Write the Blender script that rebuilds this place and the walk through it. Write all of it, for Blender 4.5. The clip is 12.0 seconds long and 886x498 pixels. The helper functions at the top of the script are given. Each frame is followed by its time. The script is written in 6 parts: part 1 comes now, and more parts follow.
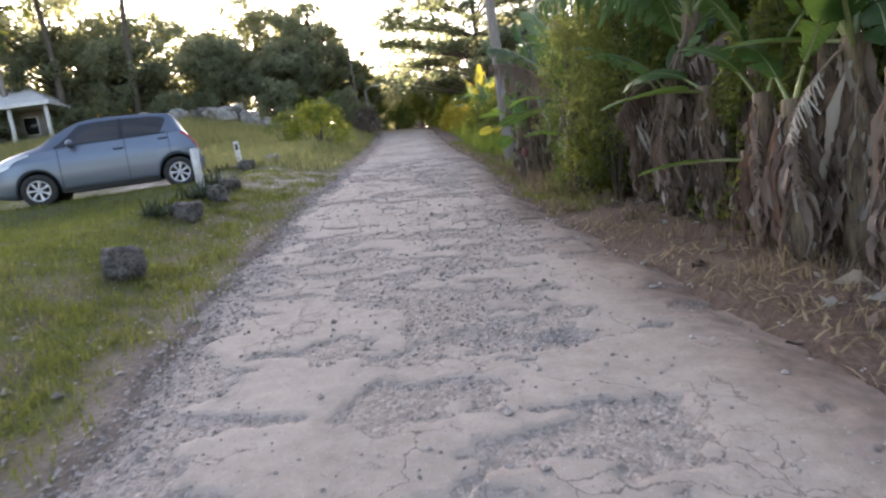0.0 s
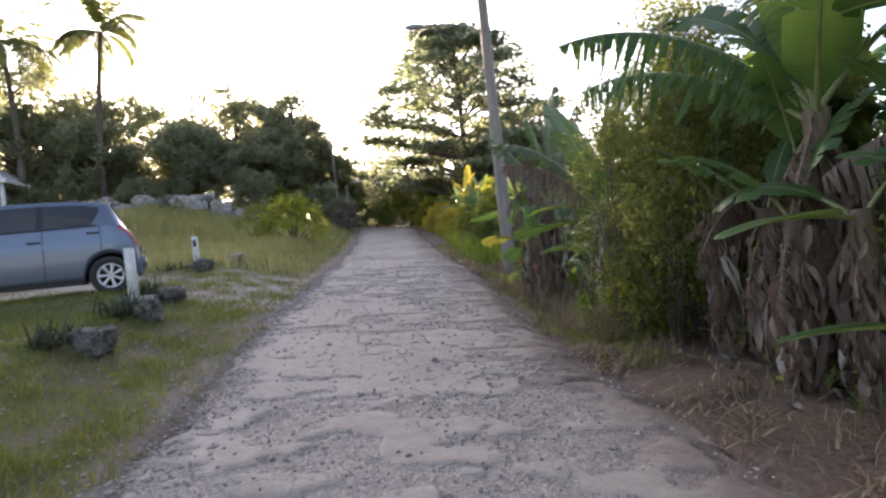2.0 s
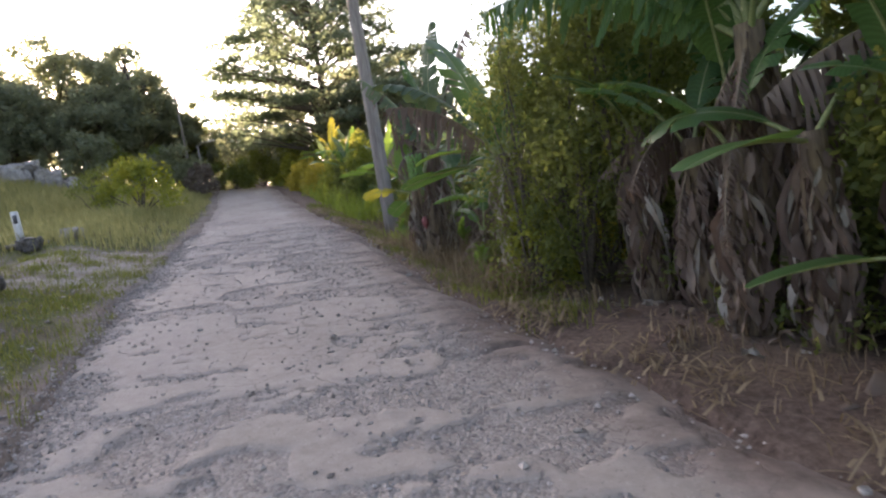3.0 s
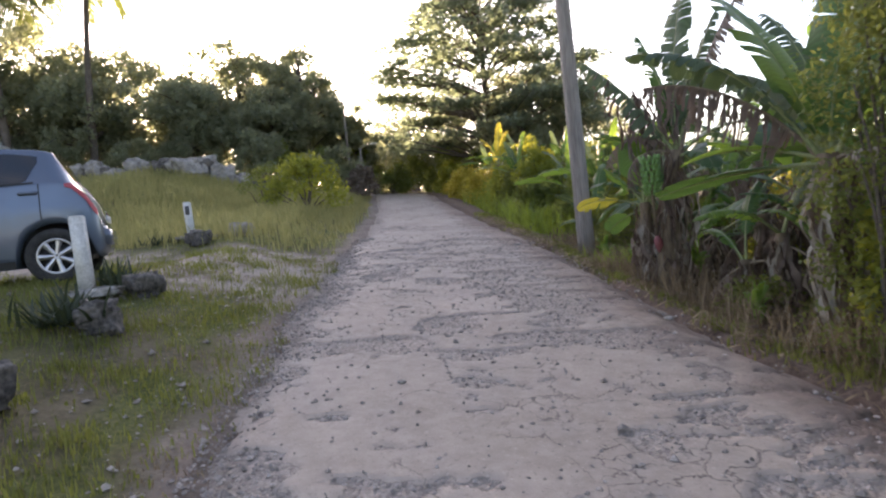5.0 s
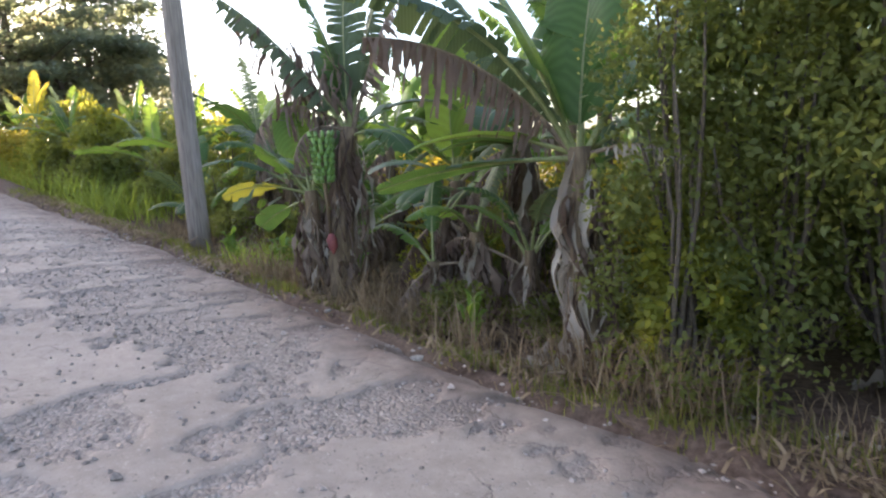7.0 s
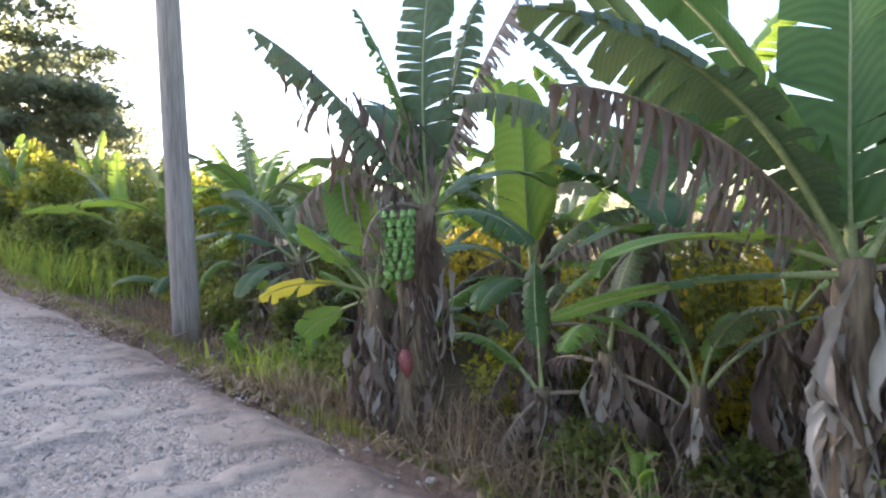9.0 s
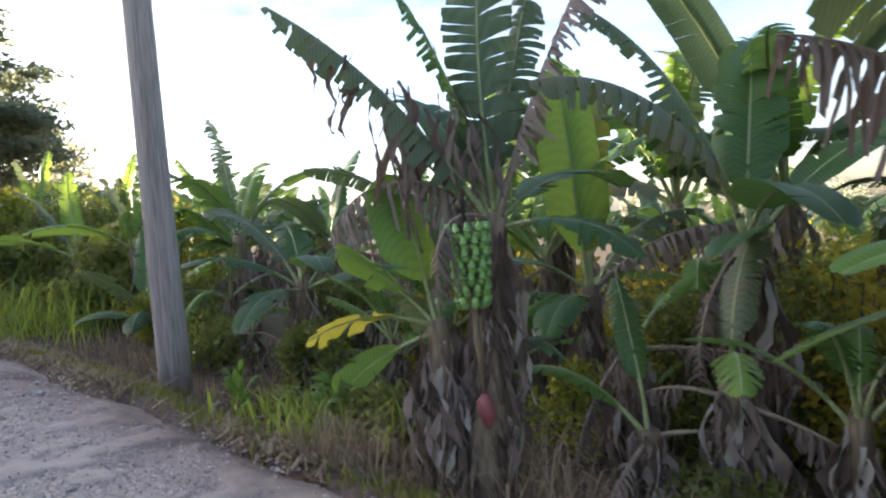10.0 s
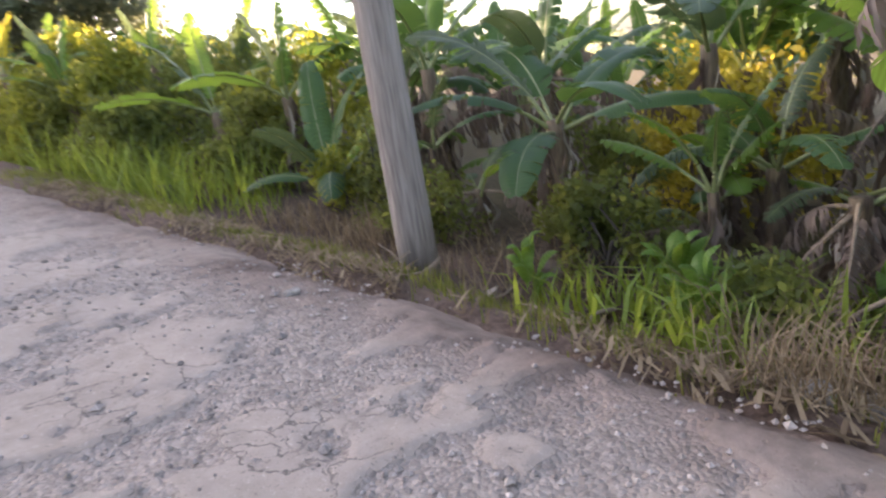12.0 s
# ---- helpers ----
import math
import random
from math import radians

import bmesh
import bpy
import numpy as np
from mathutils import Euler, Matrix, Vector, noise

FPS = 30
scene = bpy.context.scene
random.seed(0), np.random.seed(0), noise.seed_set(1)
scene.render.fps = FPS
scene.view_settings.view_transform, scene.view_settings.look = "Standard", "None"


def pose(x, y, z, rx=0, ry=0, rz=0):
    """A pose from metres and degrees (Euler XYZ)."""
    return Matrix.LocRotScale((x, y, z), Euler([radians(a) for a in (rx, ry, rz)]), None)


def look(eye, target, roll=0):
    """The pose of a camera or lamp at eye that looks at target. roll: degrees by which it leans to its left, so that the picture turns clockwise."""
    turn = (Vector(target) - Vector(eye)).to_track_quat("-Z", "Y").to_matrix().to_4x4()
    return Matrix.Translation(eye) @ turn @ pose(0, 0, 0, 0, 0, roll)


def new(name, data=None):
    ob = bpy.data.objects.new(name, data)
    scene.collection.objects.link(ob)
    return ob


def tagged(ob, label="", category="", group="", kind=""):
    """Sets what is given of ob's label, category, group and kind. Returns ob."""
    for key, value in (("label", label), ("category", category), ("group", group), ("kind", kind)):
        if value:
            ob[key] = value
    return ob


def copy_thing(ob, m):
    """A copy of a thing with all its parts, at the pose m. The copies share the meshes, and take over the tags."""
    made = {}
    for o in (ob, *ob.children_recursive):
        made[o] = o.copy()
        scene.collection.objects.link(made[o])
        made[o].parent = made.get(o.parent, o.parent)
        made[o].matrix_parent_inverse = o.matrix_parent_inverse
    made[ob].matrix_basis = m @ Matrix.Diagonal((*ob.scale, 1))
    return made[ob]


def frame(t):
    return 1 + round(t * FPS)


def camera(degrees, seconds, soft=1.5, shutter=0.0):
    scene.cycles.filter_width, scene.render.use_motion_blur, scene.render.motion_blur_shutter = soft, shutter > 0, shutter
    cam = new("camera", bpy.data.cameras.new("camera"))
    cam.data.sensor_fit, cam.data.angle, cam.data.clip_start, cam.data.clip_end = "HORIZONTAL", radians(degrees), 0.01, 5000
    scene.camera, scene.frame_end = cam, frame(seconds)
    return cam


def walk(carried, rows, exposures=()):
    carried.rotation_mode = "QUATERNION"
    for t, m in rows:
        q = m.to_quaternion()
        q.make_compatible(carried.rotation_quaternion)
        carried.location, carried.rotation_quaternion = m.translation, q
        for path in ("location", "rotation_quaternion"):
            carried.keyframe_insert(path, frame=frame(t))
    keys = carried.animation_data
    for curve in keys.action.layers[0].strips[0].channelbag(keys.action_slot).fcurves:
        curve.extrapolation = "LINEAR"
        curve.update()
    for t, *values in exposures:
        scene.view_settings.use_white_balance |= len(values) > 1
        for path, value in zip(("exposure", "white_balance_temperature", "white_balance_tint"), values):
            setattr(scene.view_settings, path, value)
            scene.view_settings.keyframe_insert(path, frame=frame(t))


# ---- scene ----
cam = camera(69.2, 12.0, 2.2, 0.25)
PATH = [
    (0, (-0.012, 0.021, 1.523), (-0.018, 2.004, 1.257), -8.7),
    (0.5, (-0.098, 0.641, 1.606), (0.028, 2.624, 1.382), -8.1),
    (1, (-0.125, 1.212, 1.714), (-0.103, 3.206, 1.566), -2.9),
    (1.5, (-0.277, 1.855, 1.82), (-0.303, 3.855, 1.786), -4.7),
    (2, (-0.292, 2.498, 1.881), (-0.178, 4.495, 1.9), -6.0),
    (2.5, (-0.337, 2.977, 1.821), (-0.045, 4.951, 1.684), -6.3),
    (3, (-0.471, 3.506, 1.902), (0.028, 5.435, 1.728), -9.6),
    (3.2, (-0.496, 3.739, 1.895), (-0.106, 5.697, 2.004), -8.4),
    (3.5, (-0.54, 4.124, 1.892), (-0.348, 6.115, 1.911), -7.3),
    (3.7, (-0.628, 4.357, 1.901), (-0.507, 6.353, 1.866), -7.2),
    (5.3, (-1.244, 6.155, 2.01), (-1.158, 8.151, 1.907), -6.2),
    (5.5, (-1.31, 6.399, 2.012), (-1.166, 8.386, 1.831), -6.7),
    (6, (-1.254, 7.08, 2.079), (-0.677, 8.992, 1.969), -5.5),
    (6.5, (-1.369, 7.697, 2.216), (-0.245, 9.33, 1.953), -4.8),
    (6.7, (-1.428, 7.904, 2.214), (-0.199, 9.453, 1.915), -4.8),
    (8.3, (-1.34, 9.603, 2.455), (0.054, 11.026, 2.276), -3.9),
    (8.5, (-1.26, 9.837, 2.49), (0.143, 11.253, 2.323), -4.4),
    (9, (-1.186, 10.353, 2.527), (0.245, 11.746, 2.428), -2.3),
    (9.5, (-1.131, 10.957, 2.553), (0.375, 12.268, 2.45), -3.2),
    (10, (-1.063, 11.561, 2.59), (0.471, 12.842, 2.515), -5.0),
    (10.5, (-1.142, 12.194, 2.679), (0.387, 13.482, 2.631), -4.9),
    (11, (-1.128, 12.851, 2.677), (0.398, 14.132, 2.5), -7.0),
    (11.5, (-1.132, 13.514, 2.67), (-0.005, 15.14, 2.377), -10.6),
    (12, (-1.074, 14.134, 2.652), (0.222, 15.563, 2.124), -9.5),
]
walk(cam, [(t, look(eye, target, roll)) for t, eye, target, roll in PATH],
     [(0, 3.2, 6600, 20), (1.5, 3.1, 6550, 21), (2.0, 2.95, 6550, 22), (2.5, 2.65, 6550, 22), (3.0, 2.9, 6550, 22), (3.5, 2.95, 6550, 22), (5.5, 2.9, 6650, 23), (6.5, 3.2, 6550, 21), (8.5, 3.7, 6200, 20),
      (9.5, 3.35, 6150, 20), (10.5, 3.0, 6200, 20), (11.5, 3.15, 6650, 23), (12, 3.55, 6850, 25)])

# ---- light ----
SUN_AZ, SUN_EL = -18.5, 13.5          # degrees clockwise from +y, and above the horizon
world = bpy.data.worlds.new("sky")
scene.world = world
world.use_nodes = True
wn, wl = world.node_tree.nodes, world.node_tree.links
wn.clear()
w_out, w_bg = wn.new("ShaderNodeOutputWorld"), wn.new("ShaderNodeBackground")
w_sky = wn.new("ShaderNodeTexSky")
w_sky.sky_type, w_sky.sun_disc = "NISHITA", False
w_sky.sun_elevation, w_sky.sun_rotation = radians(SUN_EL), radians(SUN_AZ)
w_sky.air_density, w_sky.dust_density, w_sky.ozone_density = 1.0, 1.5, 1.3
w_co, w_map, w_noise, w_ramp = (wn.new("ShaderNodeTexCoord"), wn.new("ShaderNodeMapping"),
                                wn.new("ShaderNodeTexNoise"), wn.new("ShaderNodeValToRGB"))
w_map.inputs["Scale"].default_value = (1.0, 1.0, 3.2)
w_noise.inputs["Scale"].default_value = 2.6
w_noise.inputs["Detail"].default_value = 6.0
w_noise.inputs["Roughness"].default_value = 0.55
w_ramp.color_ramp.elements[0].position, w_ramp.color_ramp.elements[1].position = 0.42, 0.58
w_ramp.color_ramp.elements[1].color = (0.9, 0.9, 0.9, 1)
w_mix = wn.new("ShaderNodeMix")
w_mix.data_type = "RGBA"
w_shade, w_tone = wn.new("ShaderNodeTexNoise"), wn.new("ShaderNodeValToRGB")
w_shade.inputs["Scale"].default_value, w_shade.inputs["Detail"].default_value = 4.3, 5.0
w_tone.color_ramp.elements[0].position, w_tone.color_ramp.elements[1].position = 0.40, 0.60
w_tone.color_ramp.elements[0].color, w_tone.color_ramp.elements[1].color = (0.55, 0.58, 0.65, 1), (1.2, 1.2, 1.2, 1)
wl.new(w_map.outputs["Vector"], w_shade.inputs["Vector"])
wl.new(w_shade.outputs["Fac"], w_tone.inputs["Fac"])
w_lit, w_cloud = wn.new("ShaderNodeVectorMath"), wn.new("ShaderNodeVectorMath")
w_lit.operation, w_cloud.operation = "MULTIPLY_ADD", "MULTIPLY"
w_lit.inputs[1].default_value, w_lit.inputs[2].default_value = (0.3, 0.29, 0.28), (0.6, 0.59, 0.6)
wl.new(w_sky.outputs["Color"], w_lit.inputs[0])
wl.new(w_lit.outputs["Vector"], w_cloud.inputs[0])
wl.new(w_tone.outputs["Color"], w_cloud.inputs[1])
wl.new(w_cloud.outputs["Vector"], w_mix.inputs["B"])
wl.new(w_co.outputs["Generated"], w_map.inputs["Vector"])
wl.new(w_map.outputs["Vector"], w_noise.inputs["Vector"])
wl.new(w_noise.outputs["Fac"], w_ramp.inputs["Fac"])
wl.new(w_ramp.outputs["Color"], w_mix.inputs["Factor"])
w_clear = wn.new("ShaderNodeVectorMath")
w_clear.operation = "SCALE"
w_clear.inputs["Scale"].default_value = 0.8
wl.new(w_sky.outputs["Color"], w_clear.inputs[0])
wl.new(w_clear.outputs["Vector"], w_mix.inputs["A"])
# the bright haze round the low sun
sun_way = Vector((math.sin(radians(SUN_AZ)) * math.cos(radians(SUN_EL)), math.cos(radians(SUN_AZ)) * math.cos(radians(SUN_EL)), math.sin(radians(SUN_EL))))
w_dot, w_up, w_pow, w_haze = wn.new("ShaderNodeVectorMath"), wn.new("ShaderNodeMath"), wn.new("ShaderNodeMath"), wn.new("ShaderNodeVectorMath")
w_dot.operation, w_up.operation, w_pow.operation, w_haze.operation = "DOT_PRODUCT", "MAXIMUM", "POWER", "MULTIPLY_ADD"
w_dot.inputs[1].default_value = sun_way
w_up.inputs[1].default_value, w_pow.inputs[1].default_value = 0.0, 9.0
w_haze.inputs[1].default_value = (11.0, 10.5, 10.0)
wl.new(w_co.outputs["Generated"], w_dot.inputs[0])
wl.new(w_dot.outputs["Value"], w_up.inputs[0])
wl.new(w_up.outputs[0], w_pow.inputs[0])
wl.new(w_pow.outputs[0], w_haze.inputs[0])
wl.new(w_mix.outputs["Result"], w_haze.inputs[2])
wl.new(w_haze.outputs["Vector"], w_bg.inputs["Color"])
w_bg.inputs["Strength"].default_value = 0.09
wl.new(w_bg.outputs["Background"], w_out.inputs["Surface"])

sun = new("sun", bpy.data.lights.new("sun", "SUN"))
sun.data.energy, sun.data.angle, sun.data.color = 5.0, radians(2.0), (1.0, 0.81, 0.56)
sun.matrix_world = look((0, 0, 60), Vector((0, 0, 60)) - sun_way)

# ---- materials ----


def links_of(m):
    return m.node_tree.nodes, m.node_tree.links


def surface(name, dark, light, rough=0.8, scale=4.0, bump=0.3, fine=60.0, metal=0.0, detail=6.0, coat=0.0, island=0.0, stretch=1.0):
    """A surface with broad stains and fine grain between two colours."""
    m = bpy.data.materials.new(name)
    m.use_nodes = True
    n, l = links_of(m)
    p = n["Principled BSDF"]
    tc = n.new("ShaderNodeTexCoord")
    a, b = n.new("ShaderNodeTexNoise"), n.new("ShaderNodeTexNoise")
    a.inputs["Scale"].default_value, b.inputs["Scale"].default_value = scale, fine
    a.inputs["Detail"].default_value, b.inputs["Detail"].default_value = detail, 4.0
    mul = n.new("ShaderNodeMath")
    mul.operation = "MULTIPLY_ADD"
    mul.inputs[1].default_value, mul.inputs[2].default_value = 0.5, 0.0
    add = n.new("ShaderNodeMath")
    add.operation = "MULTIPLY_ADD"
    add.inputs[1].default_value = 0.5
    ramp = n.new("ShaderNodeValToRGB")
    ramp.color_ramp.elements[0].position, ramp.color_ramp.elements[1].position = 0.36, 0.64
    ramp.color_ramp.elements[0].color, ramp.color_ramp.elements[1].color = (*dark, 1), (*light, 1)
    long = n.new("ShaderNodeMapping")
    long.inputs["Scale"].default_value = (1, 1, stretch)
    l.new(tc.outputs["Object"], long.inputs["Vector"])
    l.new(long.outputs["Vector"], a.inputs["Vector"])
    l.new(long.outputs["Vector"], b.inputs["Vector"])
    l.new(a.outputs["Fac"], mul.inputs[0])
    l.new(b.outputs["Fac"], add.inputs[0])
    l.new(mul.outputs[0], add.inputs[2])
    l.new(add.outputs[0], ramp.inputs["Fac"])
    last = ramp.outputs["Color"]
    if island:
        g, hsv, mr = n.new("ShaderNodeNewGeometry"), n.new("ShaderNodeHueSaturation"), n.new("ShaderNodeMapRange")
        mr.inputs["To Min"].default_value, mr.inputs["To Max"].default_value = 1 - island, 1 + island
        l.new(g.outputs["Random Per Island"], mr.inputs["Value"])
        l.new(mr.outputs["Result"], hsv.inputs["Value"])
        l.new(last, hsv.inputs["Color"])
        last = hsv.outputs["Color"]
    l.new(last, p.inputs["Base Color"])
    p.inputs["Roughness"].default_value, p.inputs["Metallic"].default_value = rough, metal
    p.inputs["Coat Weight"].default_value = coat
    if bump:
        bp = n.new("ShaderNodeBump")
        bp.inputs["Strength"].default_value, bp.inputs["Distance"].default_value = bump, 0.02
        l.new(add.outputs[0], bp.inputs["Height"])
        l.new(bp.outputs["Normal"], p.inputs["Normal"])
    return m


def plain(name, colour, rough=0.5, metal=0.0, coat=0.0):
    m = bpy.data.materials.new(name)
    m.use_nodes = True
    p = m.node_tree.nodes["Principled BSDF"]
    p.inputs["Base Color"].default_value = (*colour, 1)
    p.inputs["Roughness"].default_value, p.inputs["Metallic"].default_value = rough, metal
    p.inputs["Coat Weight"].default_value = coat
    return m


def leafy(name, dark, light, through_colour, passing=0.4, rough=0.45, island=True, spots=None, scale=5.0, vein=0.0, gloss=0.3):
    """A leaf: a glossy skin and light that passes through it; each leaf differs a little."""
    m = bpy.data.materials.new(name)
    m.use_nodes = True
    n, l = links_of(m)
    p, out = n["Principled BSDF"], n["Material Output"]
    rnd = n.new("ShaderNodeNewGeometry").outputs["Random Per Island"] if island else n.new("ShaderNodeObjectInfo").outputs["Random"]
    tc, ns = n.new("ShaderNodeTexCoord"), n.new("ShaderNodeTexNoise")
    ns.inputs["Scale"].default_value, ns.inputs["Detail"].default_value = scale, 5.0
    l.new(tc.outputs["Object"], ns.inputs["Vector"])
    half = n.new("ShaderNodeMix")
    half.inputs["Factor"].default_value = 0.45
    l.new(rnd, half.inputs["A"])
    l.new(ns.outputs["Fac"], half.inputs["B"])
    ramp = n.new("ShaderNodeValToRGB")
    e = ramp.color_ramp.elements
    e[0].position, e[1].position = 0.25, 0.75
    e[0].color, e[1].color = (*dark, 1), (*light, 1)
    if spots:
        k = e.new(0.9)
        k.color = (*spots, 1)
        e[1].position = 0.72
    l.new(half.outputs["Result"], ramp.inputs["Fac"])
    skin = ramp.outputs["Color"]
    if vein:
        wave, lift, shade = n.new("ShaderNodeTexWave"), n.new("ShaderNodeMapRange"), n.new("ShaderNodeHueSaturation")
        wave.bands_direction = "X"
        wave.inputs["Scale"].default_value, wave.inputs["Distortion"].default_value, wave.inputs["Detail"].default_value = 13.0, 1.2, 2.0
        l.new(tc.outputs["Object"], wave.inputs["Vector"])
        l.new(wave.outputs["Fac"], lift.inputs["Value"])
        lift.inputs["To Min"].default_value, lift.inputs["To Max"].default_value = 1 - vein, 1 + vein * 0.7
        l.new(lift.outputs["Result"], shade.inputs["Value"])
        l.new(skin, shade.inputs["Color"])
        skin = shade.outputs["Color"]
    l.new(skin, p.inputs["Base Color"])
    p.inputs["Roughness"].default_value = rough
    p.inputs["Specular IOR Level"].default_value = gloss
    tr, mix, tint = n.new("ShaderNodeBsdfTranslucent"), n.new("ShaderNodeMixShader"), n.new("ShaderNodeMix")
    tint.data_type, tint.blend_type = "RGBA", "MIX"
    tint.inputs["Factor"].default_value = 0.75
    tint.inputs["B"].default_value = (*through_colour, 1)
    l.new(skin, tint.inputs["A"])
    l.new(tint.outputs["Result"], tr.inputs["Color"])
    mix.inputs["Fac"].default_value = passing
    l.new(p.outputs["BSDF"], mix.inputs[1])
    l.new(tr.outputs["BSDF"], mix.inputs[2])
    l.new(mix.outputs["Shader"], out.inputs["Surface"])
    bp = n.new("ShaderNodeBump")
    bp.inputs["Strength"].default_value, bp.inputs["Distance"].default_value = 0.25, 0.01
    l.new(ns.outputs["Fac"], bp.inputs["Height"])
    l.new(bp.outputs["Normal"], p.inputs["Normal"])
    return m


M_BLADE = leafy("banana_blade", (0.035, 0.085, 0.03), (0.075, 0.15, 0.045), (0.18, 0.30, 0.05), 0.34, 0.42, vein=0.22, island=False)
M_BLADE_BRIGHT = leafy("banana_blade_young", (0.08, 0.17, 0.03), (0.14, 0.25, 0.05), (0.33, 0.48, 0.06), 0.44, 0.42, vein=0.22, island=False)
M_BLADE_DULL = leafy("banana_blade_dull", (0.06, 0.10, 0.055), (0.13, 0.16, 0.09), (0.2, 0.26, 0.08), 0.3, 0.5, vein=0.22, island=False, spots=(0.20, 0.15, 0.08))
M_BLADE_DEAD = leafy("banana_blade_dead", (0.09, 0.062, 0.05), (0.29, 0.225, 0.185), (0.26, 0.18, 0.13), 0.2, 0.9, island=False, scale=9.0)
M_BLADE_PALE = leafy("banana_blade_bleached", (0.30, 0.26, 0.22), (0.50, 0.46, 0.40), (0.4, 0.34, 0.26), 0.2, 0.9, island=False, scale=9.0)
M_BLADE_YELLOW = leafy("banana_blade_yellow", (0.12, 0.20, 0.03), (0.36, 0.34, 0.05), (0.6, 0.5, 0.06), 0.5, 0.5, vein=0.22, island=False, spots=(0.26, 0.15, 0.05))
M_RIB = surface("banana_midrib", (0.16, 0.20, 0.07), (0.30, 0.33, 0.14), 0.5, 8, 0.1)
M_RIB_DEAD = surface("dry_midrib", (0.14, 0.10, 0.07), (0.30, 0.24, 0.17), 0.9, 8, 0.3)
M_STEM = surface("banana_stem", (0.06, 0.04, 0.028), (0.24, 0.18, 0.11), 0.8, 12, 0.6, 40, stretch=0.15)
M_FRUIT = surface("green_banana", (0.13, 0.27, 0.06), (0.22, 0.38, 0.10), 0.4, 10, 0.1, 60)
M_FLOWER = surface("banana_flower", (0.16, 0.04, 0.05), (0.30, 0.09, 0.08), 0.6, 10, 0.2)
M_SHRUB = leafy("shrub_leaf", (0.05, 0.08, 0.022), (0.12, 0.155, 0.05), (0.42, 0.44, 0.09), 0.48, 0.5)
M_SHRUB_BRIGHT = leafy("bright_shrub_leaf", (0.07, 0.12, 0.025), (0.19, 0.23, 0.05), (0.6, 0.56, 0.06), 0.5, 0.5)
# shrub leaf with the yellow glow of low sun painted into its colours
M_SHRUB_SUNLIT = leafy("sunlit_shrub_leaf", (0.15, 0.17, 0.03), (0.36, 0.32, 0.06), (0.8, 0.62, 0.07), 0.55, 0.5)
M_TREE = leafy("tree_leaf", (0.07, 0.09, 0.055), (0.14, 0.16, 0.10), (0.5, 0.52, 0.3), 0.55, 0.5, gloss=0.5)
M_ALMOND = leafy("almond_leaf", (0.06, 0.085, 0.06), (0.12, 0.14, 0.095), (0.36, 0.42, 0.24), 0.48, 0.45, gloss=0.5)
M_PALM = leafy("palm_leaf", (0.04, 0.065, 0.025), (0.09, 0.12, 0.045), (0.25, 0.28, 0.06), 0.3, 0.5)
M_GRASS = leafy("grass_blade", (0.08, 0.105, 0.025), (0.20, 0.195, 0.06), (0.34, 0.36, 0.06), 0.4, 0.6)
M_GRASS_DRY = leafy("meadow_blade", (0.10, 0.12, 0.04), (0.28, 0.26, 0.11), (0.6, 0.55, 0.22), 0.45, 0.7)
M_GRASS_TALL = leafy("tall_grass_blade", (0.08, 0.15, 0.025), (0.19, 0.28, 0.06), (0.48, 0.54, 0.06), 0.5, 0.5)
M_STRAW = leafy("straw", (0.13, 0.09, 0.055), (0.34, 0.26, 0.165), (0.4, 0.3, 0.16), 0.2, 0.9)
M_SPIKE = leafy("spiky_leaf", (0.02, 0.035, 0.02), (0.06, 0.075, 0.045), (0.1, 0.13, 0.04), 0.15, 0.6)
M_BARK = surface("bark", (0.06, 0.05, 0.04), (0.16, 0.13, 0.10), 0.9, 5, 0.8, 40)
M_POLE = surface("weathered_pole", (0.17, 0.145, 0.125), (0.37, 0.325, 0.29), 0.85, 6, 0.6, 45, stretch=0.07)
M_ROCK = surface("limestone", (0.025, 0.022, 0.02), (0.19, 0.17, 0.15), 0.9, 7, 1.0, 30)
M_ROCK_PALE = surface("pale_limestone", (0.12, 0.11, 0.10), (0.42, 0.39, 0.35), 0.9, 4, 0.9, 30)
M_PEBBLE = surface("gravel", (0.21, 0.182, 0.16), (0.42, 0.365, 0.325), 0.9, 12, 0.4, 80, island=0.35)
M_WHITE = surface("white_paint", (0.45, 0.44, 0.40), (0.78, 0.77, 0.73), 0.6, 9, 0.2, 50)

# ---- the lie of the land ----


def sm(a, b, x):
    t = np.clip((np.asarray(x, float) - a) / (b - a), 0, 1)
    return t * t * (3 - 2 * t)


def vnoise(x, y, seed=0):
    """Smooth value noise in 0..1, for arrays."""
    x, y = np.asarray(x, float), np.asarray(y, float)
    xi, yi = np.floor(x), np.floor(y)
    fx, fy = x - xi, y - yi
    fx, fy = fx * fx * (3 - 2 * fx), fy * fy * (3 - 2 * fy)

    def h(a, b):
        v = np.sin(a * 127.1 + b * 311.7 + seed * 74.7) * 43758.5453
        return v - np.floor(v)
    return (h(xi, yi) * (1 - fx) + h(xi + 1, yi) * fx) * (1 - fy) + (h(xi, yi + 1) * (1 - fx) + h(xi + 1, yi + 1) * fx) * fy


def fbm(x, y, seed=0, octaves=4):
    x, y = np.asarray(x, float), np.asarray(y, float)
    total, amp, norm = 0.0, 1.0, 0.0
    for o in range(octaves):
        total = total + amp * vnoise(x * 2 ** o + o * 17.3, y * 2 ** o - o * 9.1, seed + o)
        norm += amp
        amp *= 0.5
    return total / norm


def road_left(y):
    return np.interp(y, [-14, 2.7, 4.4, 7.7, 12, 17, 20, 29, 46, 62, 80], [-1.6, -1.85, -2.02, -2.2, -2.4, -2.35, -2.2, -2.3, -3.1, -6, -14])


